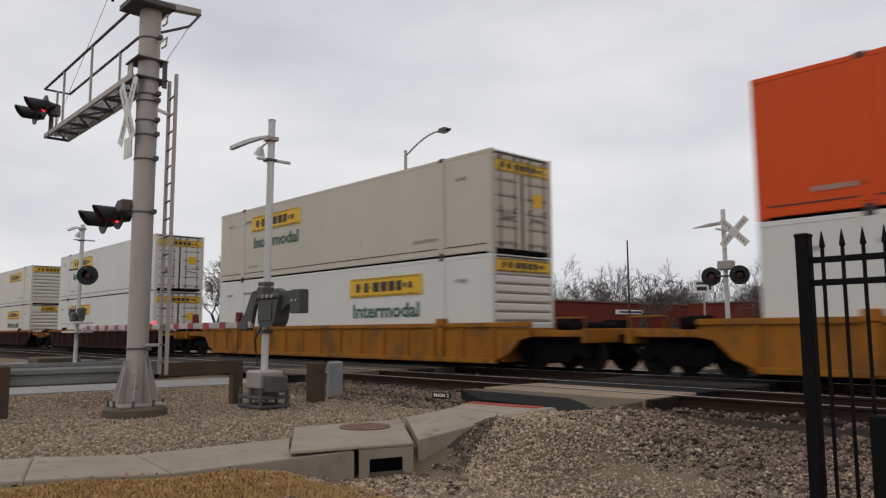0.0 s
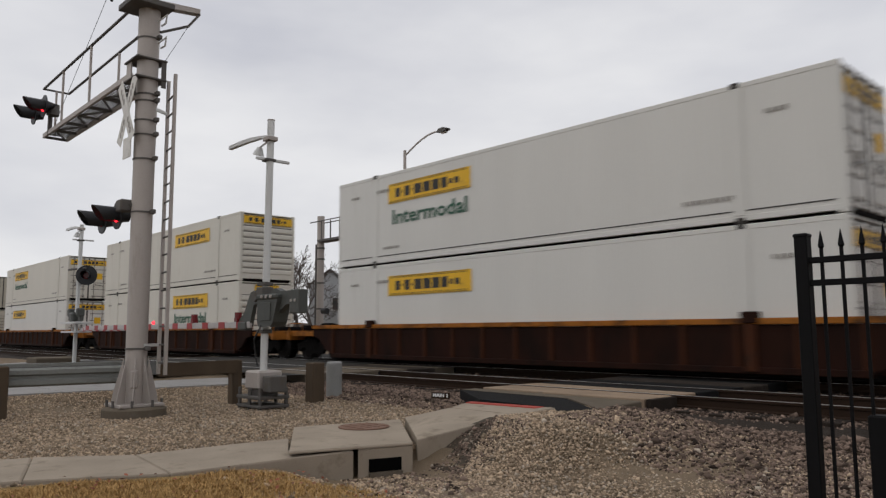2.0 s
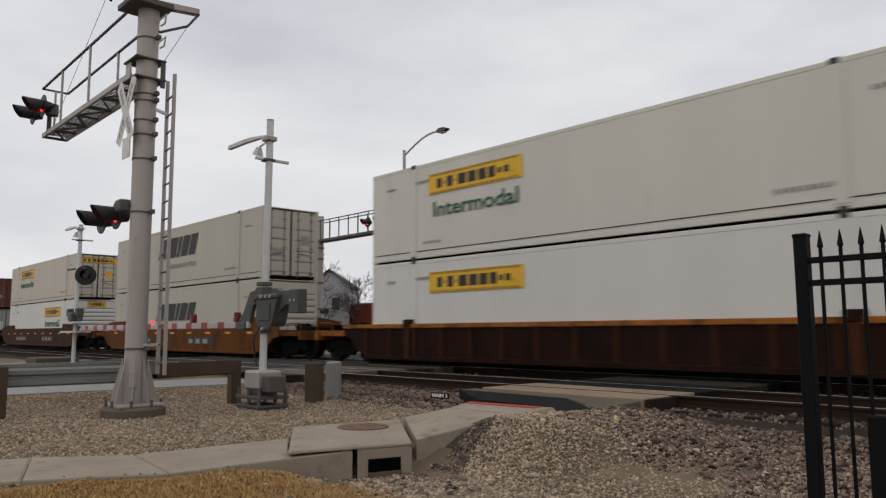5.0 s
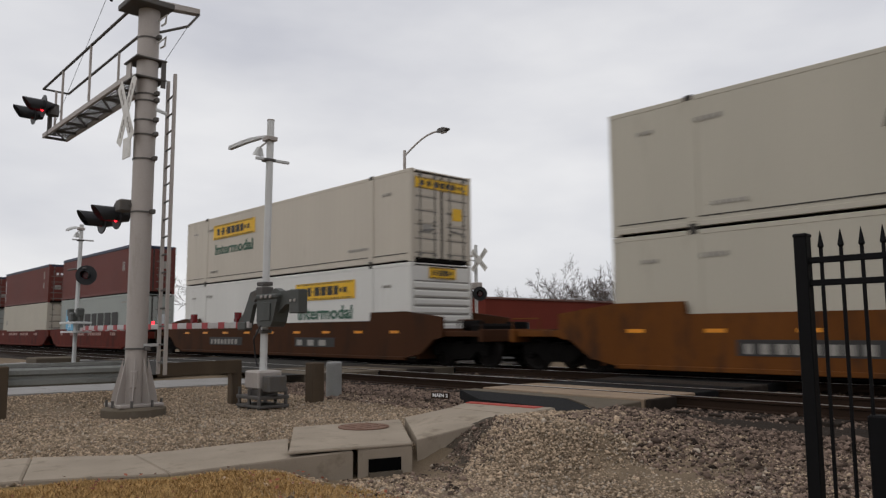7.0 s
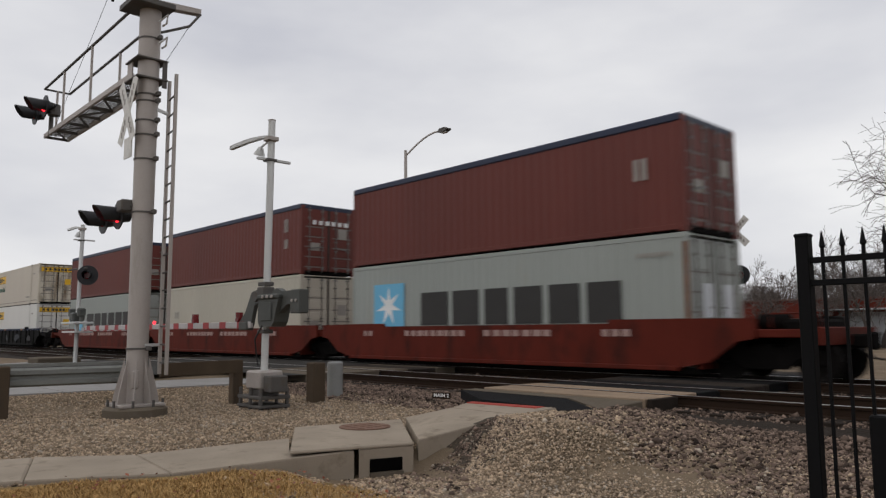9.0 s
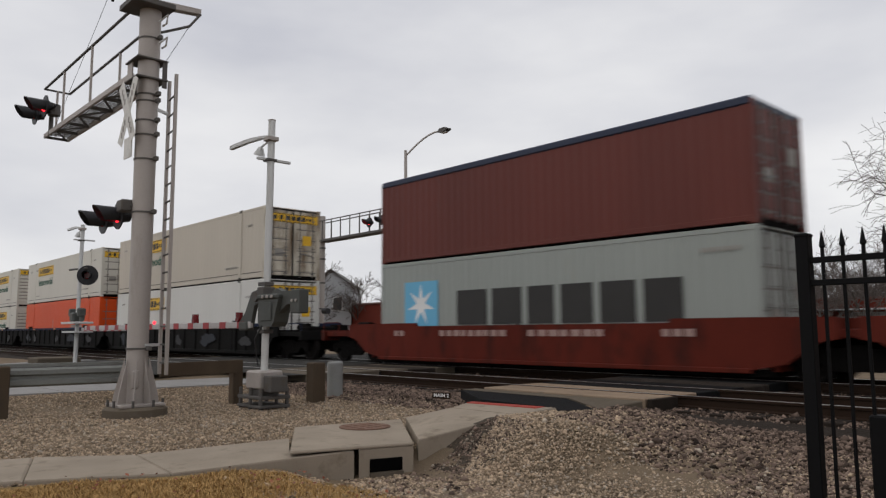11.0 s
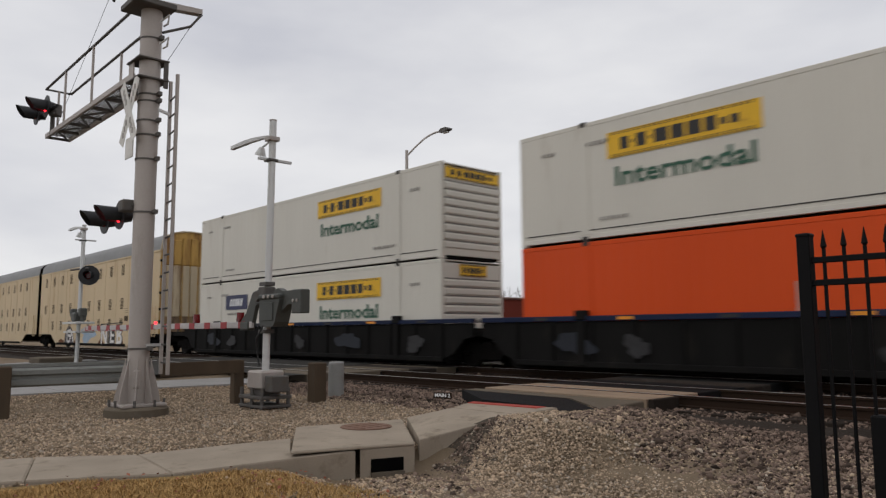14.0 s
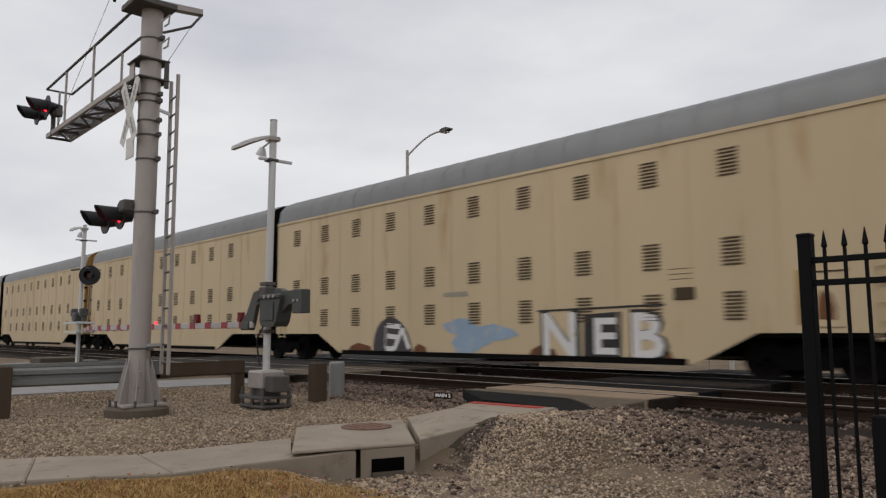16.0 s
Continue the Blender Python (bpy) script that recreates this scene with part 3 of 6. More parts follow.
TURNING = []           # wheelsets


def wheel_profile_mesh():
    s = Shape()
    for sgn in (-1, 1):
        y = sgn * 0.7535
        rings = [(0.06, y - sgn * 0.02), (0.09, y + sgn * 0.10), (0.13, y + sgn * 0.085), (0.34, y + sgn * 0.02), (0.37, y + sgn * 0.06), (0.42, y + sgn * 0.055),
                 (0.424, y - sgn * 0.035), (0.45, y - sgn * 0.045), (0.45, y - sgn * 0.07), (0.37, y - sgn * 0.07), (0.34, y - sgn * 0.02), (0.13, y - sgn * 0.05), (0.06, y - sgn * 0.06)]
        n, k = 20, len(rings)
        vs = [(r * math.cos(2 * math.pi * i / n), yy, r * math.sin(2 * math.pi * i / n)) for r, yy in rings for i in range(n)]
        fs = [(j * n + i, j * n + (i + 1) % n, (j + 1) * n + (i + 1) % n, (j + 1) * n + i) for j in range(k - 1) for i in range(n)]
        s.add(vs, fs)
    s.tube((0, -1.06, 0), (0, 1.06, 0), 0.075, n=12)
    for sgn in (-1, 1):
        for i in range(3):
            a = 2 * math.pi * i / 3
            s.tube((0.05 * math.cos(a), sgn * 1.06, 0.05 * math.sin(a)), (0.05 * math.cos(a), sgn * 1.085, 0.05 * math.sin(a)), 0.018, n=6)
    return s.mesh("wheelset", M["wheel"], True)


WHEELSET = wheel_profile_mesh()
FRAME = Shape()
for sg in (-1, 1):
    FRAME.prism([(-1.12, 0.36), (-1.12, 0.60), (-0.75, 0.66), (0.75, 0.66), (1.12, 0.60), (1.12, 0.36), (0.95, 0.30), (0.72, 0.48), (0.45, 0.24), (-0.45, 0.24), (-0.72, 0.48), (-0.95, 0.30)],
                sg * 1.0 - 0.07, sg * 1.0 + 0.07, "y")
    for i in range(3):
        FRAME.tube((-0.2 + 0.2 * i, sg * 1.02, 0.30), (-0.2 + 0.2 * i, sg * 1.02, 0.58), 0.075, n=8)
FRAME.box(-0.2, -1.1, 0.5, 0.2, 1.1, 0.72)
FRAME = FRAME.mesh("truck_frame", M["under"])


def truck(car, x):
    t = part("truck", FRAME, "under", car, "grimy cast-steel truck")
    t.matrix_basis = pose(x, 0, 0)
    for dx in (-0.89, 0.89):
        w = part("wheelset", WHEELSET, "wheel", t)
        w.matrix_basis = pose(dx, 0, 0.424)
        TURNING.append((w, dx))


def well_car(x, pitch, well, label, body, sill, style, shared=(False, False), height=1.20, step=0.30, ends=(0.0, 0.0)):
    """One well wagon: side walls with posts round a well, end platforms over the trucks. shared: ends that rest on a neighbour's truck."""
    car = runs(tagged(new("well_car"), label, "well car", "train wagons"), x)
    w, p = well / 2, pitch / 2
    out = 1.44
    foot = 0.20
    for sgn in (-1, 1):
        y0, y1 = sgn * out, sgn * (out - 0.09)
        if style == "smooth":
            prof = [(-w + 0.5, foot), (w - 0.5, foot), (w + 0.3, foot + 0.16), (w + 0.9, 0.78), (w + 1.25, 0.84), (w + 1.25, height + 0.10), (w - 0.4, height + step), (w - 2.1, height + step), (w - 2.15, height + 0.03),
                    (-w + 2.15, height + 0.03), (-w + 2.1, height + step), (-w + 0.4, height + step), (-w - 1.25, height + 0.10), (-w - 1.25, 0.84), (-w - 0.9, 0.78), (-w - 0.3, foot + 0.16)]
        else:
            prof = [(-w + 0.2, foot), (w - 0.2, foot), (w + 0.35, 0.42), (w + 0.75, 0.80), (w + 1.1, 0.86), (w + 1.1, height - 0.13), (-w - 1.1, height - 0.13), (-w - 1.1, 0.86), (-w - 0.75, 0.80), (-w - 0.35, 0.42)]
        side = part("side_wall", Shape().prism(prof, min(y0, y1), max(y0, y1), "y"), body, car)
        if style != "smooth":
            tc = part("top_chord", Shape().cbox(-w - 1.1, min(sgn * 1.50, sgn * 1.33), height - 0.125, w + 1.1, max(sgn * 1.50, sgn * 1.33), height, 0.012), sill, car, "painted top chord")
            part("bottom_chord", Shape().cbox(-w + 0.1, min(sgn * 1.50, sgn * 1.30), foot - 0.04, w - 0.1, max(sgn * 1.50, sgn * 1.30), foot + 0.09, 0.012), body, car)
            if sill == "well_blue":
                for i in range(7):
                    a = -w + 1.0 + (2 * w - 2.0) * i / 6
                    part("reflector", Shape().box(a - 0.2, min(sgn * 1.5, sgn * 1.506), height - 0.10, a + 0.2, max(sgn * 1.5, sgn * 1.506), height - 0.03), "reflector" if i % 2 else "silver", tc, "reflective strip")
            n = round(well / 1.22)
            rib = Shape().prism([(-0.06, 0.0), (0.06, 0.0), (0.035, 0.06), (-0.035, 0.06)], foot + 0.09, height - 0.125, "z").mesh("side_post", M["well_stake" if body == "well_brown" else body])
            for i in range(n + 1):
                r = part("side_post", rib, body, side)
                r.matrix_basis = pose(-w + 0.15 + (2 * w - 0.3) * i / n, sgn * out, 0, 0, 0, 0 if sgn > 0 else 180)
            for ex in (-1, 1):
                g = Shape().cbox(ex * (w - 2.2) - 0.17, min(sgn * 1.54, sgn * 1.36), height - 0.10, ex * (w - 2.2) + 0.17, max(sgn * 1.54, sgn * 1.36), height + 0.13, 0.02)
                part("guide", g, body, car, "container guide bracket")
                part("stake_post", Shape().cbox(ex * (w - 2.2) - 0.12, min(sgn * 1.53, sgn * 1.42), foot, ex * (w - 2.2) + 0.12, max(sgn * 1.53, sgn * 1.42), height - 0.12, 0.015), "well_stake" if body == "well_brown" else body, car)
        else:
            part("bottom_chord", Shape().cbox(-w + 0.4, min(sgn * 1.49, sgn * 1.30), foot - 0.04, w - 0.4, max(sgn * 1.49, sgn * 1.30), foot + 0.06, 0.012), body, car)
            for i in range(9 if body in ("well_rust", "well_umber") else 0):
                a = -w + 0.9 + (2 * w - 1.8) * i / 8
                part("reflector", Shape().box(a - 0.22, min(sgn * out, sgn * (out + 0.006)), height - 0.36, a + 0.22, max(sgn * out, sgn * (out + 0.006)), height - 0.28), "reflector", car, "amber reflective strip")
            for a, ww in ((-3.7, 2.9), (3.0, 2.5)) if body in ("well_rust", "well_umber") else ():
                q = part("data_plate", Shape().cbox(a - ww / 2, min(sgn * out, sgn * (out + 0.007)), 0.50, a + ww / 2, max(sgn * out, sgn * (out + 0.007)), 0.82, 0.002), "ink_black", car, "black stencil panel")
                if sgn < 0:
                    bars(q, a - 0.05, 0.64, ww * 0.85, 0.2, -out - 0.008, "ink_grey", 8 if a < 0 else 3, fill=0.6)
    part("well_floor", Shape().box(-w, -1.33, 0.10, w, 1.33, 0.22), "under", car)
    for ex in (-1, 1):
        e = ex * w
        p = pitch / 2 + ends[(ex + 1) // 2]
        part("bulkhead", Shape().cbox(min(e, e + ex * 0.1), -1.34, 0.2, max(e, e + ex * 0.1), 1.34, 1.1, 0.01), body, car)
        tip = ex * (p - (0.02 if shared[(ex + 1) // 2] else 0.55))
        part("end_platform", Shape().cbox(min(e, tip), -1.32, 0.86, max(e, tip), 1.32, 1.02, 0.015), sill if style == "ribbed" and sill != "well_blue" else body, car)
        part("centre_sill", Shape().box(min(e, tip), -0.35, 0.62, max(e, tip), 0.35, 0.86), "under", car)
        if not shared[(ex + 1) // 2]:
            part("coupler", Shape().cbox(min(tip, ex * p), -0.13, 0.66, max(tip, ex * p), 0.13, 0.92, 0.03).cbox(min(ex * (p - 0.18), ex * p), -0.2, 0.62, max(ex * (p - 0.18), ex * p), 0.2, 0.96, 0.04), "under", car)
            part("end_sill", Shape().cbox(tip - 0.08, -1.45, 0.72, tip + 0.08, 1.45, 1.06, 0.015), sill if style == "ribbed" and sill != "well_blue" else body, car)
            b = Shape().path([(tip, -1.4, 1.05), (tip, -1.4, 1.32), (tip - ex * 0.9, -1.4, 1.32), (tip - ex * 0.9, -1.4, 1.05)], 0.018, 6)
            part("grab_rail", b, sill if style == "ribbed" else body, car)
            part("brake_gear", Shape().cbox(tip - ex * 0.7, 0.3, 1.02, tip - ex * 0.3, 0.9, 1.28, 0.03), "under", car)
            if ex > 0:
                part("brake_cylinder", Shape().cbox(tip - 0.8, -1.05, 0.42, tip - 0.12, 0.2, 1.22, 0.06), "under", car, "grimy brake equipment")
            part("air_tank", Shape().tube((tip - ex * 1.5, -0.5, 1.18), (tip - ex * 0.9, -0.5, 1.18), 0.16, n=12), "under", car, "", True)
            part("hose", Shape().path([(tip, 0.35, 0.75), (ex * (p - 0.25), 0.38, 0.45), (ex * p, 0.3, 0.42)], 0.025, 6), "cable", car)
            truck(car, ex * (p - 1.75))
        elif ex < 0:
            truck(car, ex * p)
            part("articulation", Shape().tube((ex * p, 0, 0.7), (ex * p, 0, 1.1), 0.28, n=14), "under", car)
    return car


# name panel and word marks, by their place along the near side
def side_sign(x, z, w=3.7, h=0.62, text=True, tw=3.35, dz=0.78, ink="ink_green"):
    def put(box, W, H):
        sign_panel(box, x, z, w, h, -W - 0.006)
        if text:
            word(box, x + 0.02, z - dz, tw, 0.50, -W - 0.004, "Intermodal", ink)
    return put


def small_marks(*spots):
    def put(box, W, H):
        for x, z, w, h, n in spots:
            bars(box, x, z, w, h, -W - 0.006, "ink_grey", n)
    return put


CODES = small_marks((-5.6, 2.35, 0.7, 0.1, 5), (5.4, 0.55, 1.2, 0.09, 9), (-7.1, 2.3, 0.45, 0.08, 4), (-5.2, 0.5, 0.8, 0.08, 6), (6.9, 2.2, 0.5, 0.09, 4))
GREY_L, WHITE_L = "warm grey intermodal container with a yellow side panel", "white intermodal container with a yellow side panel"
LOW, UP = 0.23, 3.145


def stack(x, low, up):
    container(x, LOW, *low[:-1], **low[-1])
    container(x, UP if low[1] > 2.8 else UP, *up[:-1], **up[-1])


def domestic(paint, end, sx, text=True, label=None, extra=(), **kw):
    wide = ("wide",) if end == "doors" else ()
    return (16.15, 2.896, paint, label or (WHITE_L if paint == "box_white" else GREY_L),
            dict(end=end, marks=(side_sign(sx, 2.2, text=text), CODES, *wide, *extra), **kw))


YEL = dict(label="mustard yellow steel well wagon with rusty ends", body="well_yellow", sill="well_yellow", style="ribbed")
BRO = dict(label="dark brown ribbed well wagon with an amber top chord", body="well_brown", sill="well_sill", style="ribbed")
ORA = dict(label="rust orange smooth-sided well wagon with amber reflectors", body="well_rust", sill="well_rust", style="smooth")
UMB = dict(label="dark umber smooth-sided well wagon with amber reflectors", body="well_umber", sill="well_umber", style="smooth")
RED = dict(label="faded red articulated well wagon", body="well_red", sill="well_red", style="smooth")
BLK = dict(label="black ribbed articulated well wagon with a navy top chord", body="well_black", sill="well_blue", style="ribbed")


def single(x, kind):
    return well_car(x, 23.35, 16.7, kind["label"], kind["body"], kind["sill"], kind["style"], height=1.32 if kind["style"] == "smooth" else 1.24)


# from the front of the train backwards; places are those at 8 s
single(131.5, YEL)
container(131.42, LOW, 16.15, 2.896, "box_white", "white intermodal container under an orange one", end="ribs", marks=(CODES,))
container(131.42, UP, 16.15, 2.896, "box_orange", "bright orange intermodal container on a white one", end="doors", yellow_end=False,
          marks=(small_marks((4.5, 1.9, 2.4, 0.35, 7), (-6.5, 0.5, 1.0, 0.1, 6)),))
single(108.05, YEL)
stack(108.0, domestic("box_white", "ribs", 3.36, extra=("wide",)), domestic("box_grey", "doors", -3.5))
single(84.6, BRO)
stack(84.53, domestic("box_white", "doors", -3.5, text=False), domestic("box_white", "doors", -3.5))
single(61.2, BRO)
stack(61.22, domestic("box_ivory", "ribs", 3.36), domestic("box_ivory", "ribs", 3.36, text=False, extra=("wide",)))
single(37.85, BRO)
stack(37.82, domestic("box_white", "doors", -3.5, text=False), domestic("box_ivory", "doors", -3.5))

def dark_emblem(z, h):
    def put(box, W, H):
        emblem(box, -0.05, z, 4.2, h, -W - 0.004, "ink_black", (1.0, 1.4, 0.4, 0.9, 0.9), slant=0.35)
    return put


single(14.5, ORA)
container(14.5, LOW, 16.15, 2.896, "box_cream", "cream intermodal container with a dark slanted emblem", end="ribs", yellow_end=False, marks=(dark_emblem(1.75, 0.8), CODES))
container(14.5, UP, 16.15, 2.896, "box_cream", "cream intermodal container with a dark slanted emblem", end="doors", yellow_end=False,
          marks=(dark_emblem(1.92, 0.95), CODES, small_marks((0.6, 1.03, 2.9, 0.2, 15))))
single(-8.88, UMB)
stack(-8.88, domestic("box_white", "ribs", 3.36), domestic("box_grey", "doors", -3.5))

# three short red wells with sea containers
def star_panel(box, W, H, x=-4.16, z=1.57):
    p = part("blue_panel", Shape().box(-0.75, -0.006, -0.7, 0.75, 0, 0.7), "star_blue", box, "sky blue square panel with a white star")
    p.matrix_basis = pose(x, -W - 0.006, z)
    out = []
    for i in range(14):
        r = 0.62 if i % 2 == 0 else 0.2
        a = math.pi / 2 + i * math.pi / 7
        out.append((r * math.cos(a), r * math.sin(a)))
    part("star", Shape().prism(out, -0.012, -0.006, "y"), "ink_white", p)


def big_word(second=False):
    def put(box, W, H):
        star_panel(box, W, H)
        emblem(box, 0.9, 1.45, 7.0, 0.96, -W - 0.004, "ink_black", (1.2, 1.1, 0.9, 1.0, 1.0, 1.0))
        if second:
            emblem(box, 1.4, 0.62, 8.0, 0.55, -W - 0.004, "ink_black", (1, 0.9, 1, 0.9, 1, 1.1, 1.0))
        bars(box, 5.3, 2.45, 0.9, 0.1, -W - 0.006, "ink_grey", 8)
    return put


def tarp_top(box, W, H):
    t = Shape().cbox(-6.08, -W - 0.015, H - 0.14, 6.08, W + 0.015, H + 0.05, 0.03)
    part("tarpaulin", t, "tarp", box, "dark navy tarpaulin roof cover")


def red_marks(box, W, H):
    q = small_marks((5.05, 1.9, 0.3, 0.5, 2), (5.05, 1.2, 0.3, 0.35, 2))
    q(box, W, H)
    bars(box, -5.75, 1.2, 0.14, 1.7, -W - 0.006, "ink_white", 1)


def end_plates(box, W, H):
    for y in (-0.42, 0.5):
        part("placard", Shape().cbox(6.1, y - 0.22, 1.05, 6.125, y + 0.22, 1.8, 0.004), "bin_white", box, "pale weathered placard on the door")
    part("rust_patch", Shape().cbox(6.0, -W - 0.004, 0.3, 6.1, -W + 0.03, H - 0.2, 0.003), "rust", box, "rusty corner post")


def end_name(box, W, H):
    q = bars(box, 6.1, H - 0.62, 1.7, 0.16, 0.0, "ink_white", 6)
    q.matrix_basis = pose(6.115, 0.1, H - 0.62, 0, 0, 90)


for x, lo_paint, lo_marks, lo_label, up_marks, sh in (
        (-30.31, "box_pale", (big_word(), end_plates), "pale grey-green sea container with a dark word and blue star panel", (tarp_top, small_marks((5.05, 1.5, 0.4, 0.5, 2))), (True, False)),
        (-45.78, "box_cream", (small_marks((-4.8, 1.6, 0.5, 0.3, 2)),), "cream sea container with small red letters", (tarp_top, red_marks, end_name), (True, True)),
        (-61.2, "box_pale", (big_word(True),), "pale grey-green sea container with two dark words", (tarp_top,), (False, True))):
    well_car(x, 15.45, 12.6, RED["label"], "well_red", "well_red", "smooth", shared=sh, height=1.14, step=0.12, ends=(0.0 if sh[0] else 1.9, 0.0 if sh[1] else 1.6))
    car = KEYED[-1][0]
    for a, w_, n_ in ((-1.8, 2.6, 9), (1.4, 2.4, 7), (-4.9, 0.5, 2), (4.4, 0.8, 3)):
        bars(car, a, 0.96, w_, 0.16, -1.444, "worn_white", n_, fill=0.8)
    container(x, LOW, 12.19, 2.896, lo_paint, lo_label, end="doors", style="corrugated", marks=lo_marks, width=2.44, yellow_end=False)
    container(x, UP, 12.19, 2.591, "box_maroon", "maroon corrugated sea container with a tarpaulin top", end="doors", style="corrugated", marks=up_marks, width=2.44, yellow_end=False)

# three black articulated wells
def scrawl(car, x, z, w, h, seed, paint="silver", label="silver sprayed scrawl"):
    """A loose silver scrawl sprayed over the side posts."""
    r = random.Random(seed)
    out = []
    p1, p2, p3 = r.uniform(0, 6), r.uniform(0, 6), r.uniform(0, 6)
    for i in range(30):
        a = 2 * math.pi * i / 30
        k = 0.72 + 0.16 * math.sin(2 * a + p1) + 0.10 * math.sin(3 * a + p2) + 0.07 * math.sin(7 * a + p3)
        out.append((w / 2 * k * math.cos(a), h / 2 * k * math.sin(a)))
    q = part("graffiti", Shape().prism(out, -0.004, 0.0, "y"), paint, car, label)
    q.matrix_basis = pose(x, -1.502, z)


for x, sh in ((-82.75, (True, False)), (-101.9, (True, True)), (-121.05, (False, True))):
    well_car(x, 19.1, 16.6, BLK["label"], "well_black", "well_blue", "ribbed", shared=sh, height=1.36, ends=(0.0 if sh[0] else 2.1, 0.0 if sh[1] else 2.0))
    car = KEYED[-1][0]
    for k, (a, w_) in enumerate(((-4.6, 0.9), (0.4, 0.8), (6.6, 1.1))):
        scrawl(car, a + 0.2 * k, 0.66, w_, 0.62, k + int(x))
    scrawl(car, -6.3, 0.7, 1.5, 0.7, 40 + int(x), "scrawl_blue", "dull blue sprayed scrawl")
    scrawl(car, 3.6, 0.72, 1.7, 0.75, 50 + int(x), "scrawl_blue", "dull blue sprayed scrawl")
stack(-82.8, domestic("box_white", "doors", -3.5, text=False), domestic("box_grey", "doors", -3.5, end_paint="door_stain"))
container(-101.9, LOW, 16.15, 2.896, "box_orange", "bright orange intermodal container under a grey one", end="doors", yellow_end=False,
          marks=(small_marks((3.9, 1.45, 2.2, 0.2, 12), (3.9, 1.2, 2.2, 0.2, 12), (-1.1, 1.3, 0.14, 0.8, 1)),))
up = domestic("box_ivory", "doors", -3.5)
container(-101.9, UP, *up[:-1], **up[-1])


def blue_label(box, W, H):
    p = part("blue_panel", Shape().box(-0.95, -0.006, -0.3, 0.95, 0, 0.3), "ink_navy", box, "navy blue name panel")
    p.matrix_basis = pose(-4.55, -W - 0.006, 2.02)
    bars(p, 0, 0, 1.15, 0.3, -0.008, "ink_white", 5, slant=0.2)
    bars(box, -4.55, 1.55, 1.5, 0.09, -W - 0.006, "ink_grey", 12)


lo = domestic("box_ivory", "ribs", 3.36, extra=(blue_label,))
container(-121.15, LOW, *lo[:-1], **lo[-1])
up = domestic("box_ivory", "ribs", 3.36, extra=("wide",))
container(-121.15, UP, *up[:-1], **up[-1])


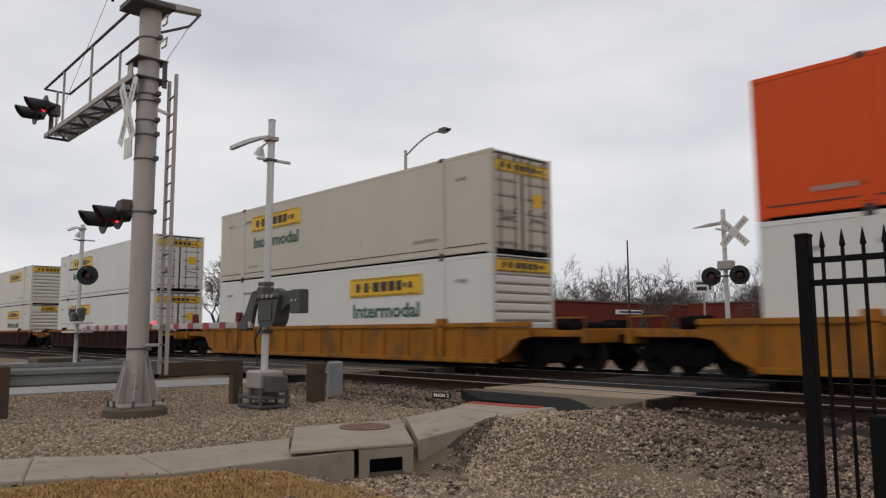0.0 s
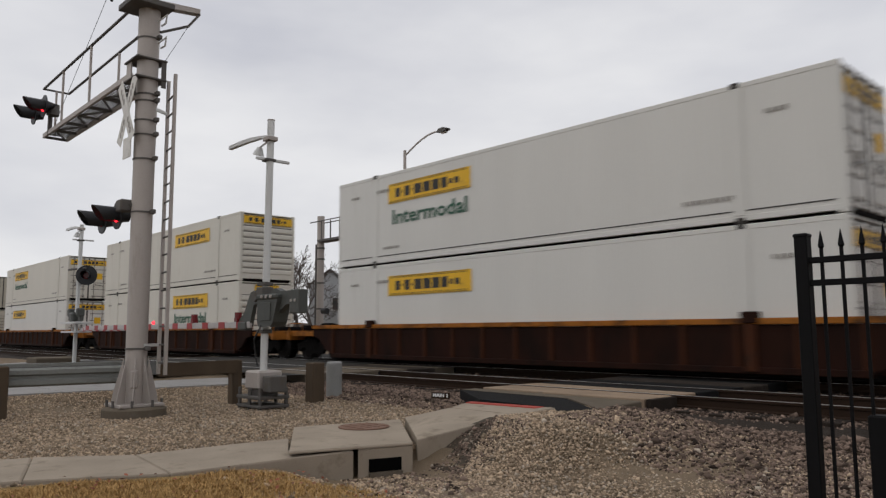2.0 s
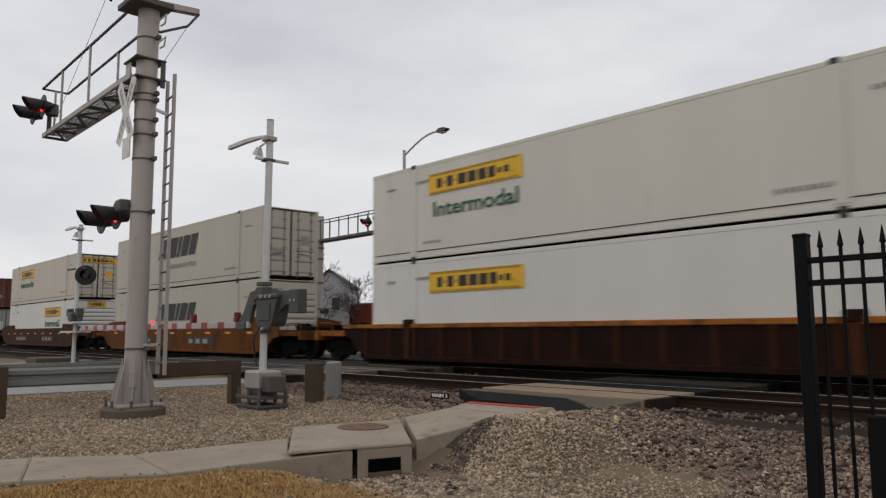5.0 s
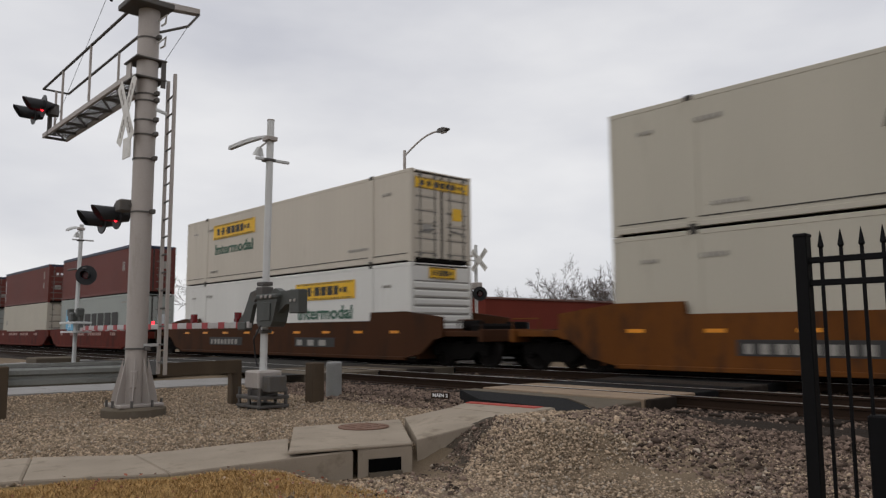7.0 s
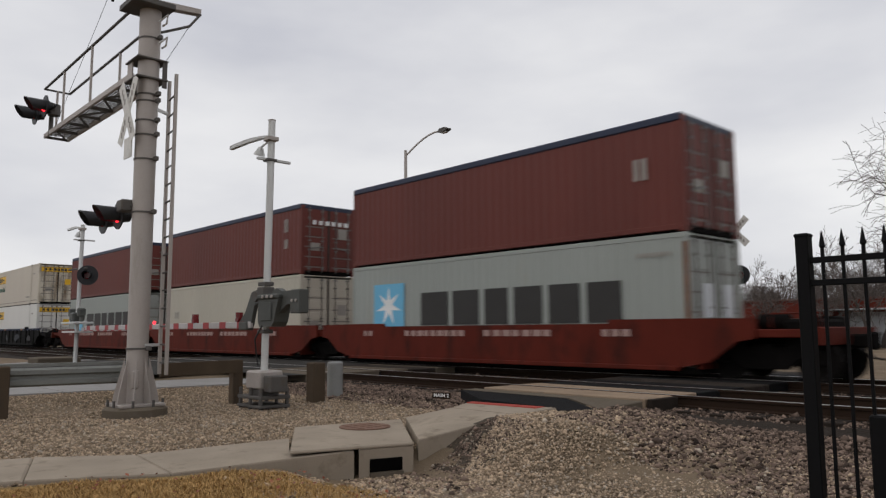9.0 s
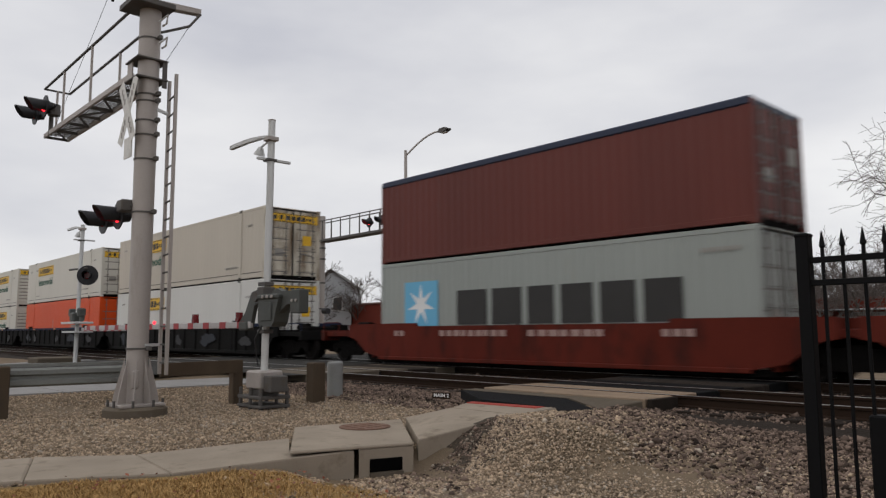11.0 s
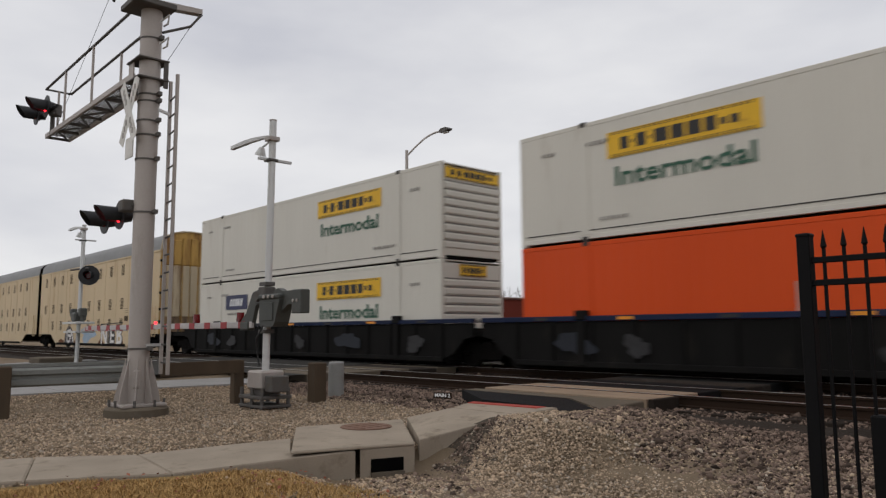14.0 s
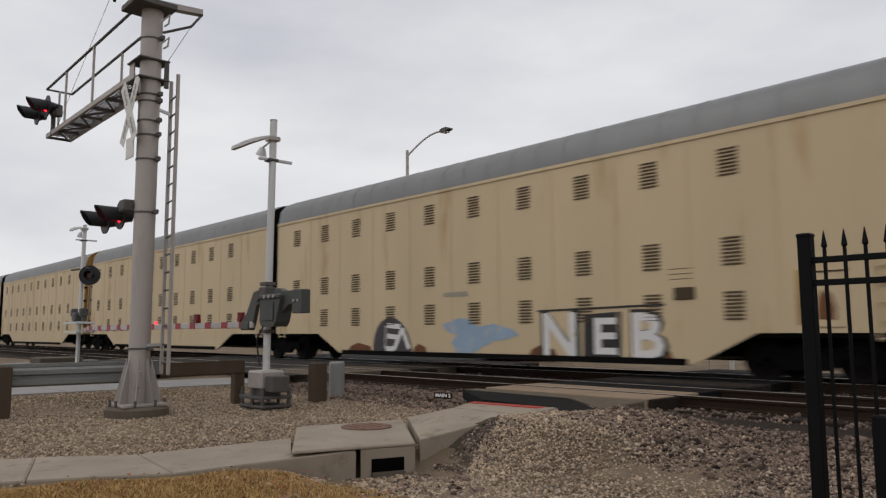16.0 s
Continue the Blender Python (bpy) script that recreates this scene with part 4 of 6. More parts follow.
# ---- articulated car carriers ----
def auto_rack(x, length, front_door, marks):
    car = runs(tagged(new("auto_rack"), "yellow enclosed car-carrier wagon with a grey curved roof", "car carrier", "train wagons"), x)
    L, W = length / 2, 1.50
    side_top, peak = 5.08, 6.10
    arc = [(-W, side_top)]
    for i in range(1, 10):
        a = math.pi * i / 10
        arc.append((-W * math.cos(a) , side_top + (peak - side_top) * math.sin(a) ** 0.62))
    arc.append((W, side_top))
    roof = part("roof", Shape().prism(arc + [(W, side_top - 0.05), (-W, side_top - 0.05)], -L + 0.08, L - 0.08), "rack_roof", car, "galvanised curved roof", True)
    for i in range(24):
        a = -L + 0.5 + i * (length - 1) / 23
        s = Shape()
        pts = [(a, y * 1.004, z + 0.006) for y, z in arc]
        for p, q in zip(pts, pts[1:]):
            s.beam(p, q, 0.03, 0.003)
        part("roof_seam", s, "rack_roof", roof)
    for sgn in (-1, 1):
        prof = [(-L + 0.05, 0.95), (-L + 2.9, 0.95), (-L + 4.2, 0.32), (L - 4.2, 0.32), (L - 2.9, 0.95), (L - 0.05, 0.95), (L - 0.05, side_top), (-L + 0.05, side_top)]
        wall = part("side_wall", Shape().prism(prof, min(sgn * W, sgn * (W - 0.06)), max(sgn * W, sgn * (W - 0.06)), "y"), "rack_side", car, "dented yellow steel side panels")
        part("eave", Shape().box(-L + 0.05, min(sgn * W, sgn * (W + 0.03)), side_top - 0.06, L - 0.05, max(sgn * W, sgn * (W + 0.03)), side_top + 0.02), "rack_side", wall)
        part("side_sill", Shape().cbox(-L + 4.4, min(sgn * W, sgn * (W + 0.05)), 0.28, L - 4.4, max(sgn * W, sgn * (W + 0.05)), 0.42, 0.01), "under", car)
        seam = Shape().box(-0.012, 0, 0.98, 0.012, 0.012, side_top - 0.06).mesh("panel_seam", M["rack_side"])
        slat = Shape()
        for k in range(8):
            z0 = -0.29 + k * 0.076
            slat.prism([(0.0, z0), (0.022, z0 + 0.006), (0.022, z0 + 0.014), (0.0, z0 + 0.042)], -0.21, 0.21)
        slat = slat.mesh("vent", M["rack_vent"])
        n = 10
        for i in range(n):
            a = -9.19 + i * 1.832
            q = part("panel_seam", seam, "rack_side", wall)
            q.matrix_basis = pose(a + 0.92, sgn * W, 0, 0, 0, 0 if sgn > 0 else 180)
            if sgn < 0:
                for zz in (4.43, 2.6, 1.5):
                    if zz > 1.9 or 0 < i:
                        v = part("vent", slat, "rack_vent", wall, "slatted vent")
                        v.matrix_basis = pose(a, -W, zz, 0, 0, 180)
        for ex in (-1, 1):
            lad = Shape()
            xe = ex * (L - 0.55)
            for yy in (xe - 0.2, xe + 0.2):
                lad.beam((yy, sgn * (W + 0.05), 0.8), (yy, sgn * (W + 0.05), 2.3), 0.03, 0.03)
            for k in range(5):
                lad.beam((xe - 0.2, sgn * (W + 0.05), 0.85 + k * 0.32), (xe + 0.2, sgn * (W + 0.05), 0.85 + k * 0.32), 0.025, 0.025)
            part("ladder", lad, "rack_side", car)
    # ends: tall doors of upright panels under the arch
    for ex, shown in ((1, front_door), (-1, not front_door)):
        pts = [(-W + 0.02, 0.95)] + [(y * 0.985, z - 0.02) for y, z in arc] + [(W - 0.02, 0.95)]
        e = part("end_frame", Shape().prism(pts, ex * (L - 0.10), ex * (L - 0.04)), "rack_door" if shown else "under", car, "rust streaked end doors" if shown else "dark articulated joint")
        if not shown:
            continue
        for i in range(6):
            a = -1.32 + i * 0.44
            grime = 1.8
            part("door_leaf", Shape().cbox(min(ex * (L - 0.05), ex * (L + 0.03)), a + 0.02, 1.0, max(ex * (L - 0.05), ex * (L + 0.03)), a + 0.42, grime, 0.03), "rack_grime", e)
            part("door_leaf", Shape().cbox(min(ex * (L - 0.05), ex * (L + 0.03)), a + 0.02, grime + 0.005, max(ex * (L - 0.05), ex * (L + 0.03)), a + 0.42, 4.35, 0.03), "rack_pale", e)
            top = side_top + 0.78 * (1 - ((a + 0.22) / 1.6) ** 2) - 0.1
            part("door_leaf", Shape().cbox(min(ex * (L - 0.05), ex * (L + 0.035)), a + 0.02, 4.37, max(ex * (L - 0.05), ex * (L + 0.035)), a + 0.42, top, 0.03), "rack_door", e)
        s = Shape()
        for yy in (-1.25, -0.4, 0.4, 1.25):
            s.tube((ex * (L + 0.05), yy, 1.0), (ex * (L + 0.05), yy, 4.6), 0.02, n=6)
        part("lock_rod", s, "rack_door", e)
        for yy in (-1.47, 1.47):
            for zz in (1.5, 2.1, 2.9, 3.7, 4.5):
                part("hinge", Shape().cbox(min(ex * (L - 0.02), ex * (L + 0.09)), yy - 0.06, zz, max(ex * (L - 0.02), ex * (L + 0.09)), yy + 0.06, zz + 0.12, 0.015), "under", e, "dark door hinge")
        trim = Shape()
        pts = [(ex * (L - 0.02), y * 0.99, z) for y, z in arc]
        for p, q in zip(pts, pts[1:]):
            trim.beam(p, q, 0.07, 0.06)
        part("arch_trim", trim, "rack_pale", e, "pale rounded trim over the doors")
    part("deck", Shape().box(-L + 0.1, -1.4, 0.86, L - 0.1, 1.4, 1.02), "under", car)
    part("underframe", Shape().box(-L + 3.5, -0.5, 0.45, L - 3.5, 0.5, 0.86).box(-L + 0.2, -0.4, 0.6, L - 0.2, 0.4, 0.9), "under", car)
    truck(car, -L - 0.15)
    if front_door:
        truck(car, L - 2.2)
        part("coupler", Shape().cbox(L - 0.2, -0.14, 0.66, L + 0.9, 0.14, 0.92, 0.03), "under", car)
        part("grab_step", Shape().cbox(L - 0.1, -1.45, 0.55, L + 0.35, 1.45, 0.95, 0.02), "under", car)
    for m in marks:
        m(car, W)
    return car


def graffiti(car, W):
    for ch, dx, w_, h_ in (("N", -1.22, 1.0, 1.5), ("E", 0.08, 0.62, 1.15), ("B", 1.18, 0.8, 1.4)):
        q = part("graffiti", lettering(ch, h_, "paint_white", w_, depth=0.004), "paint_white", car, "white graffiti letter with a black outline")
        q.matrix_basis = pose(4.1 + dx, -W - 0.014, 0.84)
        if ch == "E":
            o = part("graffiti_ground", Shape().prism([(-0.62, -0.56), (0.42, -0.52), (0.46, 0.6), (-0.58, 0.55)], -0.003, 0.0, "y"), "ink_black", q, "black block behind the letter")
        else:
            o = part("graffiti_outline", lettering(ch, h_ * 1.13, "ink_black", w_ * 1.2, depth=0.003), "ink_black", q)
        o.matrix_basis = pose(0.02, 0.007, 0.0)
    part("graffiti_line", Shape().beam((2.2, -W - 0.01, 1.50), (5.75, -W - 0.01, 1.56), 0.006, 0.05), "ink_black", car, "black line over the letters")
    d = part("service_door", Shape().cbox(8.68, -W - 0.02, 1.05, 9.35, -W, 2.05, 0.01), "rack_side", car, "small service door")
    part("rust_patch", Shape().prism([(8.85, 1.2), (9.18, 1.18), (9.2, 1.4), (9.12, 1.66), (9.0, 1.74), (8.9, 1.6), (8.86, 1.4)], -W - 0.026, -W - 0.02, "y"), "rust", d, "dark rust patch")
    part("door_post", Shape().cbox(8.52, -W - 0.03, 1.1, 8.64, -W, 2.12, 0.01), "rack_door", car, "rust brown door post")
    part("door_header", Shape().box(8.66, -W - 0.03, 2.06, 9.4, -W, 2.085), "rack_vent", car)
    for a, w_ in ((-5.9, 1.3), (-2.6, 0.6), (1.9, 0.9), (5.4, 0.5)):
        part("rust_patch", Shape().prism([(a, 0.42), (a + w_, 0.40), (a + w_ * 0.9, 0.56), (a + w_ * 0.4, 0.66), (a + w_ * 0.1, 0.55)], -W - 0.006, -W, "y"), "rust", car, "rusty scrape along the sill")
    blob = []
    for i in range(22):
        a = 2 * math.pi * i / 22
        r = 1 + 0.35 * math.sin(3 * a + 1) + 0.12 * math.cos(7 * a)
        blob.append((1.15 * r * math.cos(a), 0.42 * r * math.sin(a)))
    b = part("graffiti", Shape().prism(blob, -0.006, 0.0, "y"), "paint_blue", car, "faded blue graffiti patch")
    b.matrix_basis = pose(-0.05, -W, 0.9)
    dome = [(0.95 * math.cos(math.pi * i / 12) - 0.1 * math.sin(math.pi * i / 12), 1.05 * math.sin(math.pi * i / 12) - 0.4) for i in range(13)]
    b = part("graffiti", Shape().prism(dome, -0.006, 0.0, "y"), "graffiti_dark", car, "dark domed graffiti with white strokes")
    b.matrix_basis = pose(-3.6, -W, 0.8)
    for x0, z0, x1, z1 in ((-0.3, -0.3, -0.25, 0.4), (-0.25, 0.4, 0.4, 0.36), (-0.25, 0.08, 0.3, 0.04), (0.1, -0.32, 0.5, 0.3), (0.5, 0.3, 0.8, -0.3), (-0.3, -0.3, 0.1, -0.32)):
        part("stroke", Shape().beam((x0, -0.009, z0), (x1, -0.009, z1), 0.006, 0.15), "paint_white", b)
    bars(car, -0.75, 2.04, 1.0, 0.13, -W - 0.008, "ink_grey", 8)
    part("vent_box", Shape().cbox(6.22 - 0.24, -W - 0.03, 1.78 - 0.13, 6.22 + 0.24, -W, 1.78 + 0.13, 0.01), "rack_vent", car, "small dark slotted opening")
    for k in range(3):
        part("scratch", Shape().box(6.22 - 0.34, -W - 0.004, 1.78 + 0.3 + 0.11 * k, 6.22 + 0.22, -W, 1.78 + 0.315 + 0.11 * k), "rack_vent", car)


auto_rack(-143.97, 21.25, True, (graffiti,))
auto_rack(-165.7, 20.95, False, ())
for i in range(4):
    auto_rack(-188.0 - i * 21.9, 20.95, i % 2 == 0, ())


def motions():
    """The train runs through at an even speed, its wheels rolling."""
    for ob, x, y, z in KEYED:
        walk(ob, [(t, pose(x + SPEED * (t - 8.0), y, z)) for t in (0.0, 8.0, 16.0)])
    step = math.degrees(SPEED / FPS / 0.424)
    for ob, x in TURNING:
        walk(ob, [(k / FPS, pose(x, 0, 0.424, 0, k * step, 0)) for k in range(16 * FPS + 1)])


# ---- footpath, drain box and ramp ----
PAVED = []             # outlines that carry no loose stones


def slab(name, pts, material, base, label, category="pavement", kind="structure", parent=None):
    """A cast slab: top corners in order, each with its own height, down to a common base; the top edge is slightly worn."""
    n = len(pts)
    PAVED.append([(p[0], p[1]) for p in pts])
    c = Vector((sum(p[0] for p in pts) / n, sum(p[1] for p in pts) / n, 0))
    rim = [(c.x + (p[0] - c.x) * 0.99, c.y + (p[1] - c.y) * 0.99, p[2]) for p in pts]
    mid = [(p[0], p[1], p[2] - 0.015) for p in pts]
    low = [(p[0], p[1], base) for p in pts]
    fs = [tuple(range(n))]
    for k in (0, n):
        fs += [(k + i, k + n + i, k + n + (i + 1) % n, k + (i + 1) % n) for i in range(n)]
    s = Shape().add(rim + mid + low, fs)
    ob = part(name, s, material, parent)
    return tagged(ob, label, "" if parent else category, kind="" if parent else kind)


path_l = "pale concrete footpath slab with tooled joints"
slab("pavement", [(-9.9, -2.6, -0.34), (-7.64, 1.84, -0.300), (-8.97, 2.25, -0.300), (-10.9, -2.2, -0.34)][::-1], "concrete", -0.7, path_l)
slab("pavement", [(-7.65, 1.85, -0.300), (-7.04, 2.95, -0.300), (-8.37, 3.11, -0.300), (-8.98, 2.26, -0.300)], "concrete", -0.7, path_l)
slab("pavement", [(-7.04, 2.97, -0.300), (-6.60, 4.77, -0.240), (-7.17, 4.32, -0.255), (-8.07, 4.86, -0.270), (-8.38, 3.13, -0.300)], "concrete", -0.75, path_l)
lid = slab("drain_box_lid", [(-6.80, 4.10, -0.200), (-6.38, 5.42, -0.200), (-8.16, 6.70, -0.200), (-8.48, 5.18, -0.200)], "concrete", -0.228, "concrete drain box lid with a round cover", "drain box")
LA, LB, LC, LD = Vector((-6.80, 4.10, -0.200)), Vector((-6.38, 5.42, -0.200)), Vector((-8.16, 6.70, -0.200)), Vector((-8.48, 5.18, -0.200))
BX = [LA.lerp(LB, 0.542).lerp(LD.lerp(LC, 0.542), 0.004), LB.lerp(LC, 0.004).lerp(LA, 0.002), LC.lerp(LD, 0.01), LD.lerp(LC, 0.56)]
slab("drain_box", [(p.x, p.y, -0.228) for p in BX], "concrete", -0.80, "weathered concrete drain box with a dark inlet", "drain box")
rampa = "sloping pale concrete ramp up to the crossing"
slab("pavement", [(-6.51, 5.60, -0.200), (-6.36, 7.11, -0.030), (-7.56, 7.09, -0.030), (-8.14, 6.77, -0.180)], "concrete", -0.75, rampa)
slab("pavement", [(-6.36, 7.15, -0.030), (-6.34, 7.87, 0.000), (-7.78, 7.69, 0.000), (-7.57, 7.13, -0.030)], "concrete", -0.6, rampa)
pad = slab("tactile_pad", [(-6.52, 7.66, 0.006), (-6.50, 7.84, 0.006), (-7.74, 7.69, 0.006), (-7.70, 7.54, 0.006)], "tactile", -0.02, "worn red tactile warning strip on the ramp", "tactile paving")
slab("rubber_mat", [(-6.19, 7.70, -0.020), (-5.94, 8.22, -0.020), (-7.2, 9.20, -0.014), (-9.6, 9.26, -0.014), (-8.07, 8.20, -0.020), (-6.46, 8.02, -0.020)], "rubber", -0.35, "black rubber approach mat beside the rail", "rubber mat")
slab("approach_slab", [(-5.93, 8.27, -0.014), (-6.10, 9.58, -0.012), (-9.6, 9.62, -0.012), (-9.6, 9.29, -0.014), (-7.18, 9.24, -0.014)], "concrete_old", -0.3, "dark weathered concrete approach slab beside the rail")
header = part("end_header", Shape().cbox(-6.19, 9.84, -0.34, -6.10, 10.58, -0.012, 0.01), "tie")
tagged(header, "dark creosoted timber header at the panel end", "timber", kind="structure")
strip = Shape()
sy = spread([(-30, 0, 6), (0, 9.2, 2.3)])
for a, b in zip(sy, sy[1:]):
    xa, xb = -16.38 + 0.11 * (a - 3.7), -16.38 + 0.11 * (b - 3.7)
    strip.prism([(xa, a + 0.008), (xa - 2.4, a + 0.008), (xb - 2.4, b - 0.008), (xb, b - 0.008)], -0.5, -0.155, "z")
tagged(part("road_pavement", strip, "kerb"), "pale concrete pavement strip along the road", "pavement", kind="structure")
cover = thing("manhole_cover", "rust brown round manhole cover set in concrete", "manhole cover", (-7.82, 5.82, -0.198))
part("disc", Shape().tube((0, 0, 0.0), (0, 0, 0.012), 0.33, n=28), "manhole", cover)
for k in range(4):
    part("rib", Shape().box(-0.22, -0.2 + k * 0.13, 0.012, 0.22, -0.17 + k * 0.13, 0.02), "manhole", cover)
# dark inlet: a thin black plate on the box front paints the shaded opening
fa, fb = Vector((BX[0].x, BX[0].y, 0)), Vector((BX[1].x, BX[1].y, 0))
fd = (fb - fa).normalized()
fn = Vector((fd.y, -fd.x, 0))
inlet = thing("drain_inlet", "dark rectangular drain inlet in the concrete box", "drain inlet", kind="structure")
p0, p1 = fa + fd * (fb - fa).length * 0.19 + fn * 0.004, fa + fd * (fb - fa).length * 0.79 + fn * 0.004
s = Shape()
for z0, z1 in ((-0.485, -0.345),):
    s.add([(p0.x, p0.y, z0), (p1.x, p1.y, z0), (p1.x, p1.y, z1), (p0.x, p0.y, z1)] + [(p.x + fn.x * 0.004, p.y + fn.y * 0.004, z) for p, z in ((p0, z0), (p1, z0), (p1, z1), (p0, z1))],
          [(0, 3, 2, 1), (4, 5, 6, 7), (0, 1, 5, 4), (2, 3, 7, 6), (0, 4, 7, 3), (1, 2, 6, 5)])
part("opening", s, "void", inlet)
lip = Shape()
lip.beam(p0 + Vector((0, 0, -0.515)) + fn * 0.02, p1 + Vector((0, 0, -0.515)) + fn * 0.02, 0.05, 0.05)
part("lip", lip, "concrete_old", inlet)

# ---- crossing signals ----
def ring(s, x, y, z, r, h, n=20):
    s.tube((x, y, z), (x, y, z + h), r, n=n)


def signal_head(name_parent, x, y, z, lit, face=-1, r=0.25):
    """One flashing light: round backing plate, hood and lens, facing -y or +y."""
    h = part("signal_head", Shape().tube((x, y, z), (x, y + 0.02 * -face, z), r, n=24), "hood", name_parent, "round black signal backing")
    part("lamp_housing", Shape().tube((x, y + 0.02 * -face, z), (x, y + 0.20 * -face, z), 0.14, 0.10, n=16), "hood", h)
    n = 20
    vs, fs = [], []
    for k, (rr, d, cut) in enumerate(((0.138, 0.0, 0.0), (0.138, 0.42, 0.45), (0.131, 0.42, 0.45), (0.131, 0.0, 0.0))):
        for i in range(n + 1):
            a = radians(-55) + radians(290) * i / n
            low = (1 - math.sin(a)) / 2
            vs.append((x + rr * math.cos(a), y + face * d * (1 - cut * low), z + rr * math.sin(a)))
    m = n + 1
    for k in range(3):
        fs += [(k * m + i, k * m + i + 1, (k + 1) * m + i + 1, (k + 1) * m + i) for i in range(n)]
    part("visor", Shape().add(vs, fs), "hood", h, "", True)
    part("lens", Shape().tube((x, y + face * 0.005, z), (x, y + face * 0.035, z), 0.13, 0.10, n=20), "lens_lit" if lit else "lens_dark", h, "glowing red lens" if lit else "unlit dark red lens", True)
    return h


def crossbuck(parent, x, y, z, size=1.22, spread=45):
    for k, a in enumerate((spread, -spread)):
        d = Vector((math.cos(radians(a)), 0, math.sin(radians(a)))) * size / 2
        s = Shape()
        u = Vector((-math.sin(radians(a)), 0, math.cos(radians(a)))) * 0.115
        c = Vector((x, y - 0.014 * k, z))
        pts = [c - d - u, c + d - u, c + d + u, c - d + u]
        s.add([tuple(p) for p in pts] + [(p.x, p.y - 0.008, p.z) for p in pts], [(0, 1, 2, 3), (7, 6, 5, 4), (0, 4, 5, 1), (1, 5, 6, 2), (2, 6, 7, 3), (3, 7, 4, 0)])
        q = part("crossbuck_blade", s, "crossbuck", parent, "white crossbuck blade")
        for j in (-0.30, -0.22, -0.14, 0.14, 0.22, 0.30):
            e = c + d * (j * 2 * 1.2)
            part("letter_bar", Shape().box(e.x - 0.03, c.y - 0.012, e.z - 0.05, e.x + 0.03, c.y - 0.008, e.z + 0.05), "ink_grey", q)


PX, PY = -12.52, 4.625
cant = thing("cantilever_signal", "grey galvanised cantilever signal mast with walkway over the road", "signal mast", (0, 0, 0))
part("foundation", Shape().tube((PX, PY, -0.42), (PX, PY, -0.21), 0.50, n=30).tube((PX, PY, -0.21), (PX, PY, -0.17), 0.50, 0.44, n=30), "concrete_old", cant, "stained round concrete footing")
part("mast", Shape().tube((PX, PY, -0.15), (PX, PY, 6.62), 0.168, 0.178, n=28), "galv", cant, "", True)
part("base_plate", Shape().cbox(PX - 0.36, PY - 0.36, -0.17, PX + 0.36, PY + 0.36, -0.12, 0.01), "galv", cant)
for a in range(0, 360, 45):
    d = Vector((math.cos(radians(a + 20)), math.sin(radians(a + 20)), 0))
    o = Vector((PX, PY, 0))
    t = d.cross(Vector((0, 0, 1))) * 0.009
    pts = [o + d * 0.19 + Vector((0, 0, -0.12)), o + d * 0.36 + Vector((0, 0, -0.12)), o + d * 0.34 + Vector((0, 0, 0.02)), o + d * 0.19 + Vector((0, 0, 0.62))]
    g = Shape().add([tuple(p + t) for p in pts] + [tuple(p - t) for p in pts], [(0, 1, 2, 3), (7, 6, 5, 4), (0, 4, 5, 1), (1, 5, 6, 2), (2, 6, 7, 3), (3, 7, 4, 0)])
    part("gusset", g, "galv", cant)
    part("anchor_bolt", Shape().tube(o + d * 0.42 + Vector((0, 0, -0.17)), o + d * 0.42 + Vector((0, 0, -0.06)), 0.022, n=8), "galv_dark", cant)
for z in (0.75, 3.03, 3.94, 4.36, 4.61, 4.95, 5.07, 6.07):
    b = part("band_clamp", Shape().tube((PX, PY, z), (PX, PY, z + 0.028), 0.186, n=24), "galv_dark", cant, "dark steel band clamp", True)
    part("clamp_bolt", Shape().cbox(PX + 0.17, PY + 0.06, z - 0.02, PX + 0.28, PY + 0.13, z + 0.055, 0.01), "galv_dark", b)
part("hand_hole", Shape().cbox(PX + 0.17, PY - 0.15, 0.12, PX + 0.215, PY - 0.03, 0.42, 0.02), "galv", cant, "oval hand-hole cover")
for z0 in (5.34, 5.68):
    part("arm_bracket_plate", Shape().cbox(PX - 0.38, PY - 0.27, z0, PX + 0.22, PY + 0.26, z0 + 0.03, 0.006), "galv_dark", cant, "square bracket plate round the mast")
for y in (-0.22, 0.22):
    part("arm_bracket_web", Shape().cbox(PX - 0.36, PY + y - 0.012, 5.37, PX - 0.14, PY + y + 0.012, 5.68, 0.004), "galv", cant)
part("arm_bracket_flange", Shape().cbox(PX + 0.17, PY + 0.17, 5.22, PX + 0.20, PY + 0.25, 5.68, 0.004), "galv_dark", cant)
AY0, AY1, TIP, FLZ = 4.46, 5.0, -18.35, 5.47
walkway = part("walkway_frame", Shape().cbox(TIP, AY0, FLZ, -12.9, AY0 + 0.05, FLZ + 0.11, 0.008), "galv", cant, "walkway channel")
part("walkway_frame", Shape().cbox(TIP, AY1 - 0.05, FLZ, -12.9, AY1, FLZ + 0.11, 0.008), "galv", cant, "walkway channel")
for k in range(8):
    x = TIP + 0.03 + k * 0.765
    part("cross_member", Shape().box(x - 0.025, AY0 + 0.05, FLZ + 0.005, x + 0.025, AY1 - 0.05, FLZ + 0.06), "galv_dark", walkway)
    if k < 7:
        part("diagonal", Shape().beam((x, AY0 + 0.06 if k % 2 else AY1 - 0.06, FLZ + 0.03), (x + 0.765, AY1 - 0.06 if k % 2 else AY0 + 0.06, FLZ + 0.03), 0.03, 0.03), "galv_dark", walkway)
grate = Shape()
for k in range(60):
    x = TIP + 0.06 + k * 0.089
    grate.box(x, AY0 + 0.05, FLZ + 0.085, x + 0.014, AY1 - 0.05, FLZ + 0.10)
